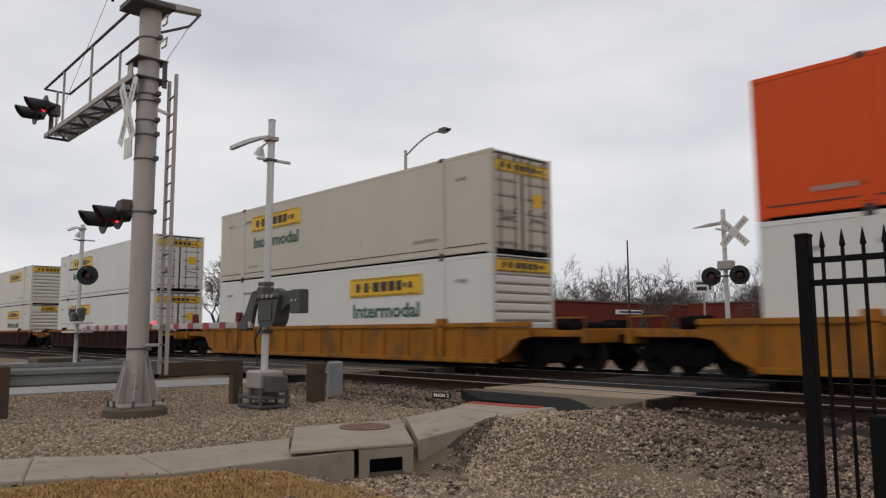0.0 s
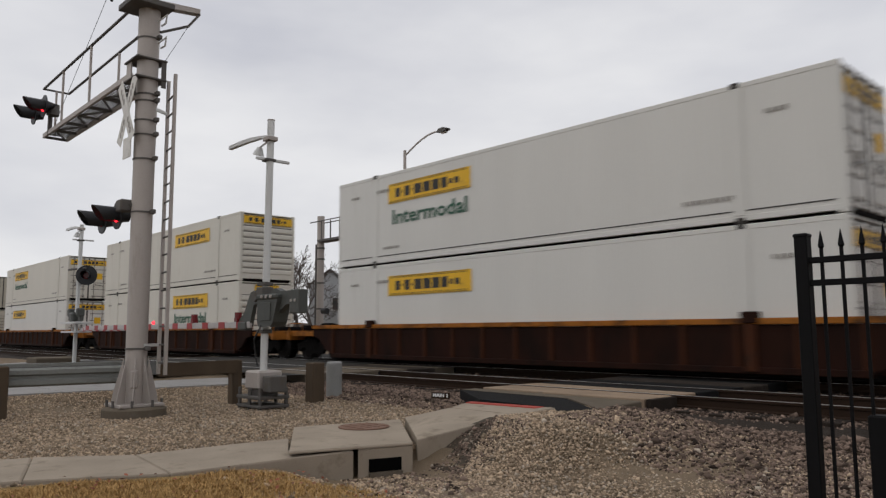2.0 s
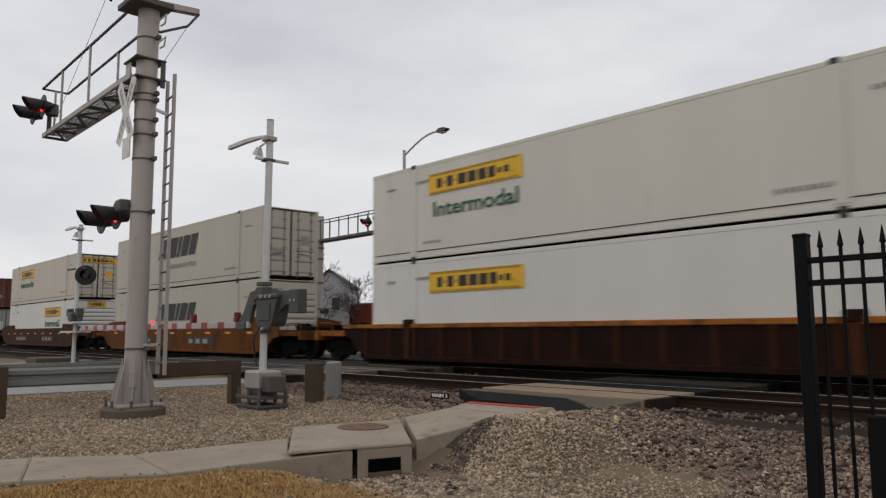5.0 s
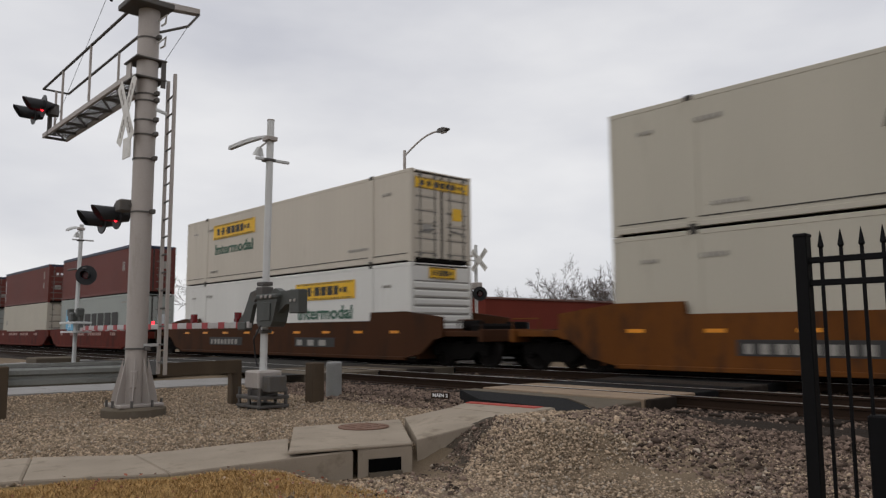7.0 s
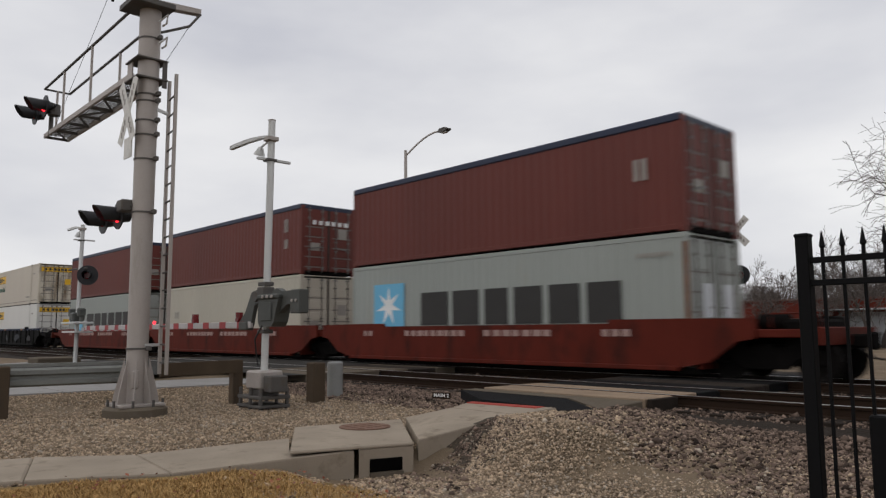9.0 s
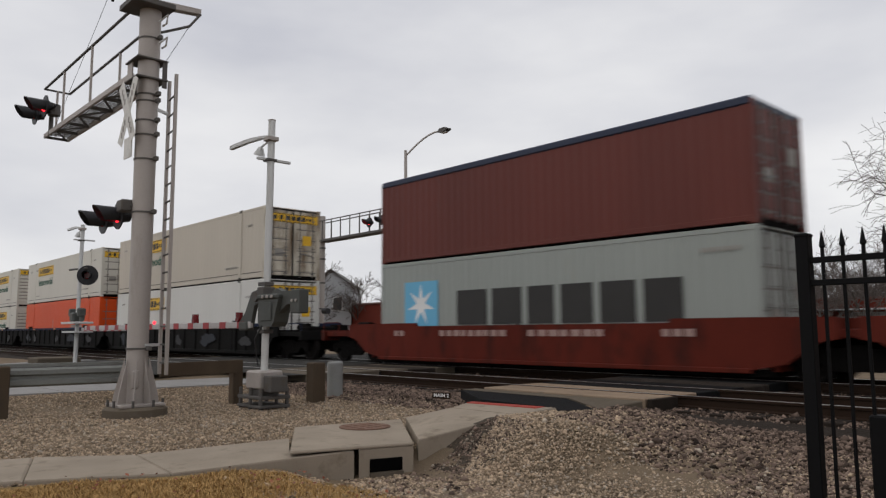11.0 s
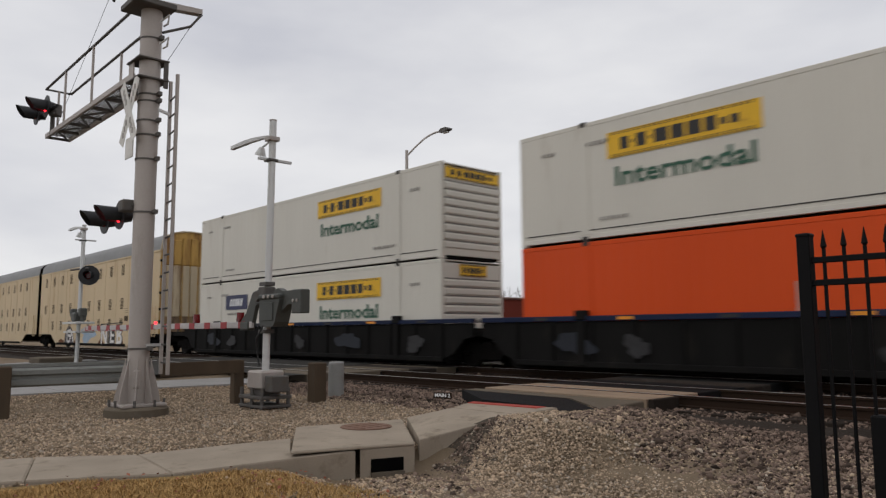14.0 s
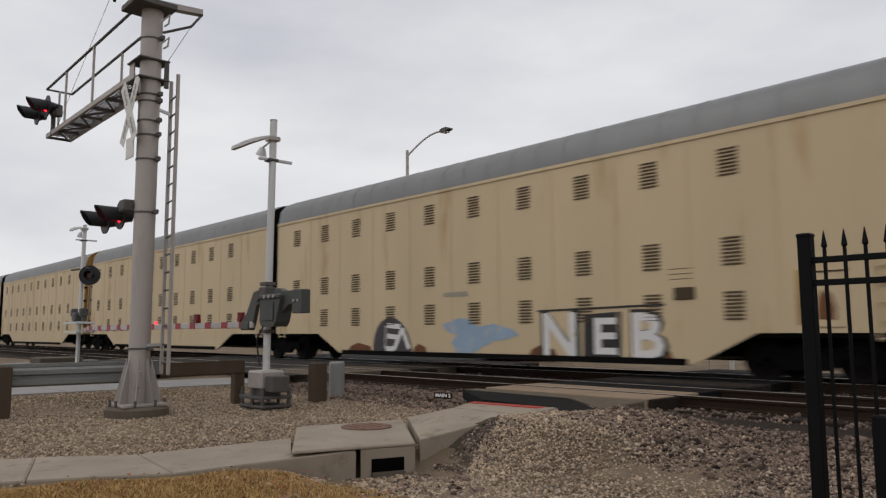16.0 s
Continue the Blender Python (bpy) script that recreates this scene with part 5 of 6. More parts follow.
for k in range(9):
    y = AY0 + 0.08 + k * 0.05
    grate.box(TIP + 0.05, y, FLZ + 0.085, -12.95, y + 0.008, FLZ + 0.10)
part("grating", grate, "galv_dark", walkway, "open steel grating")
RZ = 6.66
for y in (AY0, AY1):
    part("handrail", Shape().tube((TIP - 0.1, y, RZ), (-12.62, y, RZ + 0.09), 0.027, n=8), "galv_dark", cant, "dark pipe handrail", True)
for x, y in ((-16.92, AY0), (-15.1, AY0), (-15.1, AY1), (TIP - 0.05, 4.72)):
    part("handrail_post", Shape().beam((x, y, FLZ + 0.1), (x, y, RZ + 0.05 * (x > -17)), 0.04, 0.04), "galv", cant)
part("handrail_end", Shape().tube((TIP - 0.1, AY0, RZ), (TIP - 0.1, AY1, RZ), 0.024, n=8), "galv_dark", cant)
part("back_brace", Shape().path([(-12.35, 5.45, 6.74), (-12.35, 5.25, 6.46), (-12.4, PY + 0.15, 6.23)], 0.024, 6), "galv_dark", cant, "bent brace behind the mast")
part("top_plate", Shape().cbox(PX - 0.34, PY - 0.42, 6.60, PX + 0.36, PY + 0.3, 6.70, 0.01), "galv_dark", cant, "mast cap plate")
part("top_beam", Shape().prism([(PY - 0.3, 6.62), (5.45, 6.74), (5.45, 6.83), (PY - 0.3, 6.74)], PX + 0.05, PX + 0.2), "galv", cant, "short beam behind the mast top")
for k, z in enumerate((5.98, 6.38)):
    part("stay_lug", Shape().path([(PX + 0.2, PY + 0.08, z), (PX + 0.42, PY + 0.14, z + 0.07), (PX + 0.32, PY + 0.16, z - 0.05), (PX + 0.2, PY + 0.14, z - 0.06)], 0.018, 6), "galv_light", cant)
part("stay_wire", Shape().tube((-18.0, AY0 + 0.1, FLZ + 0.1), (-12.6, AY0 + 0.2, 9.1), 0.005, n=5), "cable", cant, "thin stay wire")
part("stay_wire", Shape().tube((-12.35, 5.25, 6.46), (PX + 0.1, PY + 0.18, 5.6), 0.005, n=5), "cable", cant, "thin stay wire")
part("stay_turnbuckle", Shape().tube((-14.55, AY0 + 0.16, 7.50), (-14.4, AY0 + 0.165, 7.62), 0.03, n=8), "cable", cant)
# tip signals, lower signals, crossbuck
part("signal_crossarm", Shape().tube((-18.75, 4.42, 6.0), (-17.3, 4.42, 6.0), 0.03, n=8), "hood", cant)
part("junction_box", Shape().tube((-17.75, 4.5, 5.88), (-17.75, 4.5, 6.12), 0.13, n=14), "galv_dark", cant)
part("signal_post", Shape().tube((-17.95, 4.5, FLZ), (-17.95, 4.5, 6.05), 0.05, n=8), "galv_dark", cant)
signal_head(cant, -17.75, 4.30, 6.06, True)
signal_head(cant, -18.55, 4.30, 6.06, False)
part("signal_crossarm", Shape().tube((-13.9, 4.46, 3.16), (PX, 4.46, 3.16), 0.035, n=8), "galv_dark", cant)
part("signal_clamp", Shape().cbox(PX - 0.3, PY - 0.34, 3.06, PX - 0.05, PY - 0.1, 3.26, 0.02), "galv_dark", cant)
signal_head(cant, -13.06, 4.40, 3.05, True)
signal_head(cant, -13.82, 4.40, 3.05, False)
crossbuck(cant, PX - 0.16, PY - 0.26, 4.80, 1.25, 58)
part("track_count_sign", Shape().cbox(PX - 0.32, PY - 0.25, 3.98, PX + 0.02, PY - 0.23, 4.34, 0.004), "crossbuck", cant, "small white sign plate")
LA, LB = (-12.137, 4.962), (-12.575, 5.022)
part("ladder_stile", Shape().beam(LA + (0.33,), LA + (5.45,), 0.05, 0.05), "galv", cant)
part("ladder_stile", Shape().beam(LB + (0.33,), LB + (5.45,), 0.05, 0.05), "galv", cant)
for k in range(16):
    part("ladder_rung", Shape().tube(LA + (0.52 + k * 0.305,), LB + (0.52 + k * 0.305,), 0.016, n=6), "galv_dark", cant)
for z in (0.82, 4.85):
    part("ladder_bracket", Shape().beam((PX + 0.15, PY + 0.05, z), LB + (z,), 0.03, 0.05), "galv_light", cant)


def gate_mast(name, x, y, z0, top, label, detail=True):
    g = thing(name, label, "signal mast", (x, y, 0))
    lx, ly = 0.034, 0.037          # the mast leans a little
    part("mast", Shape().tube((0, 0, z0), (lx, ly, top), 0.066, n=18), "galv_light", g, "", True)
    part("mast_cap", Shape().tube((lx, ly, top), (lx, ly, top + 0.02), 0.07, n=18), "galv", g)
    part("crossbar", Shape().cbox(-0.04, -0.23, 4.19, 0.02, 0.46, 4.24, 0.006), "galv_light", g)
    part("crossbar_clamp", Shape().cbox(-0.08, -0.08, 4.17, 0.11, 0.12, 4.22, 0.008), "galv_dark", g)
    part("blade_arm", Shape().prism([(-1.52, 4.68), (-1.5, 4.75), (-0.95, 4.76), (-0.55, 4.74), (-0.2, 4.70), (0.0, 4.67), (0.0, 4.63), (-0.3, 4.66), (-0.8, 4.68)], -0.04, 0.04, "y"), "galv_light", g, "tapered grey arm")
    part("arm_clamp", Shape().cbox(-0.05, -0.09, 4.55, 0.16, 0.12, 4.63, 0.01), "galv", g)
    part("bell", Shape().tube((-0.36, 0, 4.36), (-0.30, 0, 4.50), 0.11, 0.05, n=14).tube((-0.30, 0, 4.50), (0, 0, 4.56), 0.02, n=6), "galv_light", g, "warning bell", True)
    return g


gm = gate_mast("gate_mast", -12.07, 6.725, 0.1, 4.95, "silver crossing gate mast with a grey gate mechanism")
part("mechanism", Shape().prism([(-0.06, 1.22), (0.0, 1.12), (0.42, 1.12), (0.5, 1.2), (0.64, 1.58), (0.64, 1.64), (-0.06, 1.64)], -0.12, 0.17, "y"), "gate_box", gm, "grey gate machine housing")
part("mechanism_lid", Shape().cbox(-0.09, -0.15, 1.60, 0.66, 0.20, 1.70, 0.03), "gate_box", gm)
part("cover_plate", Shape().cbox(0.08, -0.14, 1.22, 0.44, -0.118, 1.55, 0.012), "gate_box", gm)
for k in range(3):
    part("hinge_bolt", Shape().tube((0.16 + 0.16 * k, -0.17, 1.65), (0.16 + 0.16 * k, -0.1, 1.65), 0.03, n=10), "galv", gm)
part("counterweight_arm", Shape().prism([(-0.50, 1.76), (-0.30, 1.80), (-0.05, 1.74), (-0.1, 1.60), (-0.38, 1.52), (-0.52, 1.14), (-0.62, 1.06), (-0.92, 1.10), (-0.94, 1.24), (-0.74, 1.38)], -0.02, 0.06, "y"), "gate_box", gm)
part("arm_hub", Shape().tube((-0.28, -0.08, 1.68), (-0.28, 0.12, 1.68), 0.1, n=14), "galv_dark", gm)
part("arm_clamp_plate", Shape().cbox(-0.92, -0.06, 1.06, -0.60, 0.1, 1.22, 0.02), "gate_box", gm)
part("counterweight_arm", Shape().prism([(0.3, 1.76), (0.46, 1.80), (0.62, 1.74), (1.06, 1.74), (1.06, 1.52), (0.8, 1.50), (0.56, 1.36), (0.3, 1.45)], -0.04, 0.08, "y"), "gate_box", gm)
part("counterweight", Shape().cbox(0.96, -0.07, 1.34, 1.26, 0.12, 1.75, 0.015), "gate_box", gm, "cast counterweight plate")
for k in range(2):
    part("weight_bolt", Shape().tube((1.03 + 0.13 * k, -0.09, 1.56), (1.03 + 0.13 * k, -0.06, 1.56), 0.025, n=8), "galv", gm)
part("mast_bracket", Shape().cbox(-0.12, -0.12, 1.68, 0.12, 0.12, 1.84, 0.02), "galv_dark", gm)
part("cable_loop", Shape().path([(0.1, -0.12, 1.14), (0.0, -0.2, 0.9), (-0.08, -0.12, 0.6), (-0.04, -0.1, 0.42)], 0.016, 6), "cable", gm)
for z in (1.0, 1.86):
    part("clamp_bracket", Shape().cbox(-0.12, -0.10, z, 0.12, 0.10, z + 0.07, 0.01), "galv_dark", gm)
part("base_casting", Shape().cbox(-0.24, -0.24, 0.02, 0.26, 0.24, 0.34, 0.03), "galv", gm)
part("terminal_box", Shape().cbox(0.30, -0.18, -0.02, 0.56, 0.16, 0.26, 0.015), "galv_dark", gm)
part("base_frame", Shape().cbox(-0.42, -0.30, -0.15, 0.42, 0.30, -0.09, 0.01).cbox(-0.42, -0.30, -0.30, 0.42, 0.30, -0.25, 0.01), "galv_dark", gm)
for sx in (-0.36, 0.0, 0.36):
    for sy in (-0.26, 0.26):
        part("anchor_bolt", Shape().tube((sx, sy, -0.34), (sx, sy, 0.04), 0.035, n=8), "galv_dark", gm)
part("pedestal", Shape().cbox(-0.2, -0.2, -0.12, 0.2, 0.2, 0.03, 0.02), "galv_dark", gm)
arm = part("gate_arm", Shape().cbox(-10.1, -0.03, 1.10, -0.5, 0.03, 1.22, 0.01), "stripe_white", gm, "lowered white and red striped gate arm")
for k in range(13):
    part("stripe", Shape().box(-9.9 + k * 0.74, -0.036, 1.097, -9.64 + k * 0.74, 0.036, 1.223), "stripe_red", arm)
for x in (-1.0, -2.95, -6.1):
    part("arm_lamp", Shape().cbox(x - 0.06, -0.06, 1.22, x + 0.06, 0.06, 1.30, 0.01).tube((x, 0, 1.28), (x, 0, 1.40), 0.07, n=12), "lens_dark", arm, "small red arm lamp", True)
part("arm_lamp", Shape().tube((-5.1, -0.045, 1.25), (-5.1, 0.0, 1.25), 0.035, n=12), "lens_lit", arm, "glowing red arm lamp")

fg = gate_mast("gate_mast", -27.0, 7.9, 0.0, 4.72, "silver crossing gate mast across the road")
part("crossarm", Shape().tube((-0.75, -0.1, 3.22), (0.45, 0.1, 3.22), 0.035, n=8), "galv_dark", fg)
h = signal_head(fg, 0.36, 0.16, 2.98, False, r=0.34)
h.matrix_basis = pose(0.36, 0.16, 2.98, 0, 0, 62) @ pose(-0.36, -0.16, -2.98)
part("mechanism", Shape().cbox(-0.2, -0.2, 1.42, 0.2, 0.2, 1.72, 0.05), "gate_box", fg)
for x in (-0.5, 0.42):
    part("mechanism_post", Shape().tube((x, 0, 1.38), (x, 0, 1.62), 0.06, n=10).cbox(x - 0.12, -0.12, 1.58, x + 0.12, 0.12, 1.86, 0.04), "gate_box", fg)
part("platform", Shape().cbox(-0.75, -0.3, 1.33, 0.75, 0.3, 1.40, 0.01), "galv_light", fg)
part("platform", Shape().cbox(-0.6, -0.3, 1.03, 0.75, 0.3, 1.09, 0.01), "galv_light", fg)
fa_ = part("gate_arm", Shape().cbox(0.6, -0.03, 1.08, 4.6, 0.03, 1.20, 0.01), "stripe_white", fg, "lowered white and red striped gate arm")
for k in range(6):
    part("stripe", Shape().box(0.9 + k * 0.64, -0.036, 1.077, 1.15 + k * 0.64, 0.036, 1.203), "stripe_red", fa_)
part("control_case", Shape().cbox(-2.3, -0.9, -0.35, -1.0, 0.5, 0.18, 0.03), "concrete_old", fg, "low concrete base")

# ---- guard rail, posts, bollard ----
rail = thing("guard_rail", "galvanised W-beam guard rail on weathered timber posts", "guard rail")
GA, GB = Vector((-13.95, 2.55, 0)), Vector((-13.62, 5.15, 0))
gd = (GB - GA).normalized()
prof = [(0.0, -0.155), (0.05, -0.12), (0.05, -0.05), (0.0, -0.02), (0.0, 0.02), (0.05, 0.05), (0.05, 0.12), (0.0, 0.155)]
gn = Vector((gd.y, -gd.x, 0))
s = Shape()
for P in (GA - gd * 14, GB):
    s.v += [tuple(P + gn * (0.12 + a) + Vector((0, 0, 0.30 + b))) for a, b in prof]
s.f = [(i, i + 1, 8 + i + 1, 8 + i) for i in range(7)]
part("beam", s, "beam", rail, "weathered W-beam")
part("cap_rail", Shape().beam(GA - gd * 14 + Vector((0, 0, 0.50)) + gn * 0.05, GB + Vector((0, 0, 0.50)) + gn * 0.05, 0.09, 0.05), "beam", rail)
part("timber_rail", Shape().beam((-13.25, 5.3, 0.36), (-13.10, 6.75, 0.38), 0.10, 0.24), "timber", rail, "weathered timber rail")
for x, y in ((-13.62, 2.90), (-13.21, 6.76)):
    part("post", Shape().cbox(x - 0.10, y - 0.10, -0.6, x + 0.10, y + 0.10, 0.50, 0.02), "timber", rail, "square timber post")
tp = thing("timber_post", "weathered square timber post beside the tracks", "post", (-12.13, 7.86, 0))
part("post", Shape().cbox(-0.135, -0.135, -0.7, 0.135, 0.135, 0.44, 0.02), "timber", tp)
bo = thing("bollard", "pale grey round steel bollard beside a timber post", "bollard", (-12.41, 8.49, 0))
part("pipe", Shape().tube((0, 0, -0.5), (0, 0, 0.40), 0.155, n=20), "bin", bo, "", True)
part("cap", Shape().tube((0, 0, 0.40), (0, 0, 0.43), 0.155, 0.13, n=20), "bin", bo, "", True)
mk = thing("track_marker", "small dark plate lettered in white on the rail", "marker sign", (-9.08, 8.32, 0.000), rz=20)
part("plate", Shape().cbox(-0.17, -0.012, -0.08, 0.17, 0.0, 0.02, 0.004), "rail", mk)
q = part("lettering", lettering("MAIN 2", 0.08, "ink_white", 0.28), "ink_white", mk, "white painted words")
q.matrix_basis = pose(0, -0.016, -0.03)

# ---- black steel fence ----
FY, SP = 4.6, 0.1113
fence = thing("picket_fence", "black painted steel picket fence with spear points", "fence", (0, FY, 0))
x0 = -1.775
part("end_post", Shape().cbox(x0 - 0.038, -0.038, -0.7, x0 + 0.038, 0.038, 1.585, 0.006).cbox(x0 - 0.043, -0.043, 1.575, x0 + 0.043, 0.043, 1.60, 0.008), "fence", fence, "square black end post")
for z in (1.435, 1.30, 0.02):
    part("rail", Shape().cbox(x0, -0.018, z - 0.018, x0 + 9.0, 0.018, z + 0.018, 0.004), "fence", fence)
pk = Shape().cbox(-0.009, -0.009, -0.42, 0.009, 0.009, 1.50, 0.002)
pk.tube((0, 0, 1.50), (0, 0, 1.515), 0.009, 0.02, n=6).tube((0, 0, 1.515), (0, 0, 1.61), 0.02, 0.002, n=6)
pk = pk.mesh("picket", M["fence"])
for k in range(76):
    q = part("picket", pk, "fence", fence)
    q.matrix_basis = pose(x0 + 0.105 + k * SP, 0, 0)
for k in range(1, 4):
    part("post", Shape().cbox(x0 + k * 2.4 - 0.03, -0.03, -0.7, x0 + k * 2.4 + 0.03, 0.03, 1.57, 0.006), "fence", fence)
part("latch_box", Shape().cbox(-1.440 - 0.03, -0.04, 0.0, -1.440 + 0.12, 0.06, 0.55, 0.01), "fence", fence, "black square gate post")

# ---- beyond the tracks: signals, street lamp, signs ----
def far_mast(x, y, top, label, flashers=(), buck=None, lit=()):
    g = thing("flasher_mast", label, "signal mast", (x, y, 0))
    part("mast", Shape().tube((0, 0, -0.45), (0, 0, top), 0.075, n=14), "galv_light", g, "", True)
    part("blade_arm", Shape().prism([(-1.1, top - 0.52), (-0.5, top - 0.42), (0.0, top - 0.40), (0.0, top - 0.48), (-0.5, top - 0.52)], -0.06, 0.06, "y"), "galv", g)
    part("crossbar", Shape().cbox(-0.03, -0.5, top - 0.72, 0.03, 0.4, top - 0.66, 0.006), "galv_light", g)
    if flashers:
        part("crossarm", Shape().tube((flashers[0][0], -0.1, flashers[0][1]), (flashers[-1][0], -0.1, flashers[-1][1]), 0.03, n=8), "galv_dark", g)
        part("junction_box", Shape().cbox(-0.2, -0.2, flashers[0][1] + 0.2, 0.3, 0.1, flashers[0][1] + 0.5, 0.03), "galv", g)
    for (fx, fz), on in zip(flashers, lit):
        h = signal_head(g, fx, -0.18, fz, on, r=0.31)
        h.matrix_basis = pose(fx, -0.18, fz, 0, 0, math.degrees(math.atan2(-x, y))) @ pose(-fx, 0.18, -fz)
    if buck:
        crossbuck(g, buck[0], -0.15, buck[1], 1.22, 45)
    return g


far_mast(-23.12, 20.68, 4.95, "silver flasher mast with two glowing red lamps", ((-0.62, 2.82), (0.02, 2.82)), lit=(True, True))
far_mast(-22.54, 22.79, 4.75, "silver mast with a crossbuck beyond the tracks", ((-0.4, 2.6), (0.4, 2.6)), (0.35, 4.05), lit=(False, False))
far_mast(-11.40, 23.07, 4.95, "silver mast with crossbuck and dark flashers", ((-0.42, 2.75), (0.55, 2.75)), (0.42, 4.15), lit=(False, False))
fc = thing("cantilever_signal", "grey cantilever signal mast beyond the tracks", "signal mast", (-33.93, 22.24, 0))
part("mast", Shape().tube((0, 0, -0.5), (0, 0, 7.3), 0.20, n=18), "galv", fc, "", True)
part("walkway_frame", Shape().cbox(0.1, -0.3, 5.85, 6.5, 0.3, 5.98, 0.01), "galv_dark", fc)
for y in (-0.3, 0.3):
    part("handrail", Shape().tube((-0.6, y, 6.98), (6.5, y, 6.98), 0.03, n=6), "galv_dark", fc)
    for k in range(8):
        part("handrail_post", Shape().beam((0.5 + k * 0.85, y, 5.98), (0.5 + k * 0.85, y, 6.98), 0.04, 0.04), "galv_dark", fc)
signal_head(fc, 5.1, -0.6, 6.35, True)
signal_head(fc, 6.1, -0.6, 6.35, False)
signal_head(fc, 6.6, 0.5, 6.35, False, face=1)
part("junction_box", Shape().cbox(6.2, -0.2, 5.98, 6.5, 0.2, 6.5, 0.02), "galv", fc)
for z in (2.2, 3.6, 4.9, 5.5):
    part("band_clamp", Shape().tube((0, 0, z), (0, 0, z + 0.08), 0.24, n=16), "galv_dark", fc)
part("ladder", Shape().beam((-0.45, 0, 0.3), (-0.45, 0, 5.8), 0.05, 0.08).beam((-0.45, 0.4, 0.3), (-0.45, 0.4, 5.8), 0.05, 0.08), "galv_dark", fc)
part("side_lamps", Shape().tube((0.6, -0.2, 2.1), (1.0, -0.2, 2.1), 0.16, n=12), "hood", fc)

lamp = thing("street_lamp", "tall grey street lamp with a curved arm", "street lamp", (-23.88, 19.86, 0))
part("pole", Shape().tube((0, 0, -0.45), (0, 0, 8.75), 0.10, 0.065, n=14), "galv", lamp, "", True)
pts = [(0.55 * a, 0.35 * a, 8.5 + 0.98 * math.sin(min(1, a / 2.4) * math.pi / 2)) for a in (0, 0.4, 0.8, 1.2, 1.6, 2.0, 2.4)]
part("arm", Shape().path(pts, 0.04, 8), "galv", lamp, "", True)
e = Vector(pts[-1])
part("lamp_head", Shape().prism([(e.x - 0.15, e.z - 0.04), (e.x + 0.02, e.z + 0.09), (e.x + 0.3, e.z + 0.10), (e.x + 0.52, e.z + 0.03), (e.x + 0.5, e.z - 0.03), (e.x + 0.2, e.z - 0.10)], e.y - 0.11, e.y + 0.13, "y"), "galv_dark", lamp, "cobra-head lamp")
part("diffuser", Shape().cbox(e.x + 0.08, e.y - 0.08, e.z - 0.13, e.x + 0.38, e.y + 0.1, e.z - 0.07, 0.02), "lens_clear", lamp)


# ---- buildings beyond ----
def windows(parent, x, ys, z, w, h, axis):
    for k in ys:
        if axis == "x":
            f = part("window", Shape().cbox(x - 0.05, k - w / 2, z, x + 0.03, k + w / 2, z + h, 0.01), "coping", parent)
            part("pane", Shape().box(x + 0.03, k - w / 2 + 0.08, z + 0.08, x + 0.036, k + w / 2 - 0.08, z + h - 0.08), "glass", f)
        else:
            f = part("window", Shape().cbox(k - w / 2, x - 0.03, z, k + w / 2, x + 0.05, z + h, 0.01), "coping", parent)
            part("pane", Shape().box(k - w / 2 + 0.08, x - 0.036, z + 0.08, k + w / 2 - 0.08, x - 0.03, z + h - 0.08), "glass", f)


wh = thing("brick_warehouse", "long low dark red brick warehouse behind the railway", "building")
part("wall", Shape().cbox(-60, 42.5, -0.6, -41, 96, 3.55, 0.03), "brick", wh)
part("coping", Shape().cbox(-60.1, 42.4, 3.55, -40.85, 96.1, 3.72, 0.03), "coping", wh)
part("roof", Shape().cbox(-59.7, 42.8, 3.4, -41.3, 95.7, 3.60, 0.03), "shingle", wh)
windows(wh, -41.0, (47, 53, 59, 65, 71), 0.5, 1.6, 1.2, "x")
sg = part("sign_board", Shape().cbox(-40.96, 60.2, 2.52, -40.9, 65.2, 2.95, 0.01), "ink_white", wh, "white sign board with dark bars")
part("letter_bars", Shape().box(-40.9, 60.8, 2.64, -40.89, 62.4, 2.83).box(-40.9, 62.7, 2.64, -40.89, 64.7, 2.83), "ink_black", sg)
ws = thing("brick_shed", "low red brick shed with a flat roof", "building")
part("wall", Shape().cbox(-35.5, 64, -0.6, 14, 80, 3.35, 0.03), "brick", ws)
part("coping", Shape().cbox(-35.6, 63.9, 3.35, 14.1, 80.1, 3.5, 0.03), "coping", ws)
part("roof", Shape().cbox(-35, 64.5, 3.2, 13.5, 79.5, 3.42, 0.03), "shingle", ws)
windows(ws, 64.0, (-31, -26, -15, -9), 0.6, 1.8, 1.3, "y")
part("door", Shape().cbox(-21.5, 63.93, -0.45, -18.3, 64.05, 2.3, 0.02), "siding", ws, "pale roller door")
part("awning", Shape().cbox(-24.5, 62.4, 2.45, -15.5, 64.0, 2.56, 0.02), "siding", ws, "pale flat awning")
hs = thing("gabled_house", "pale grey gabled house with dark roof trim", "house", (-63.36, 43.45, 0), rz=47)
part("wall", Shape().prism([(-2.0, -0.6), (2.0, -0.6), (2.0, 5.5), (0, 6.9), (-2.0, 5.5)], -4, 4, "y"), "siding", hs)
for sg_ in (-1, 1):
    part("roof", Shape().prism([(0, 6.95), (sg_ * 2.3, 5.3), (sg_ * 2.3, 5.45), (0, 7.12)], -4.3, 4.3, "y"), "shingle", hs)
f = part("window", Shape().cbox(0.2, -4.06, 3.0, 1.2, -3.98, 4.4, 0.01), "ink_white", hs)
part("pane", Shape().box(0.3, -4.07, 3.1, 1.1, -4.06, 4.3), "glass", f)

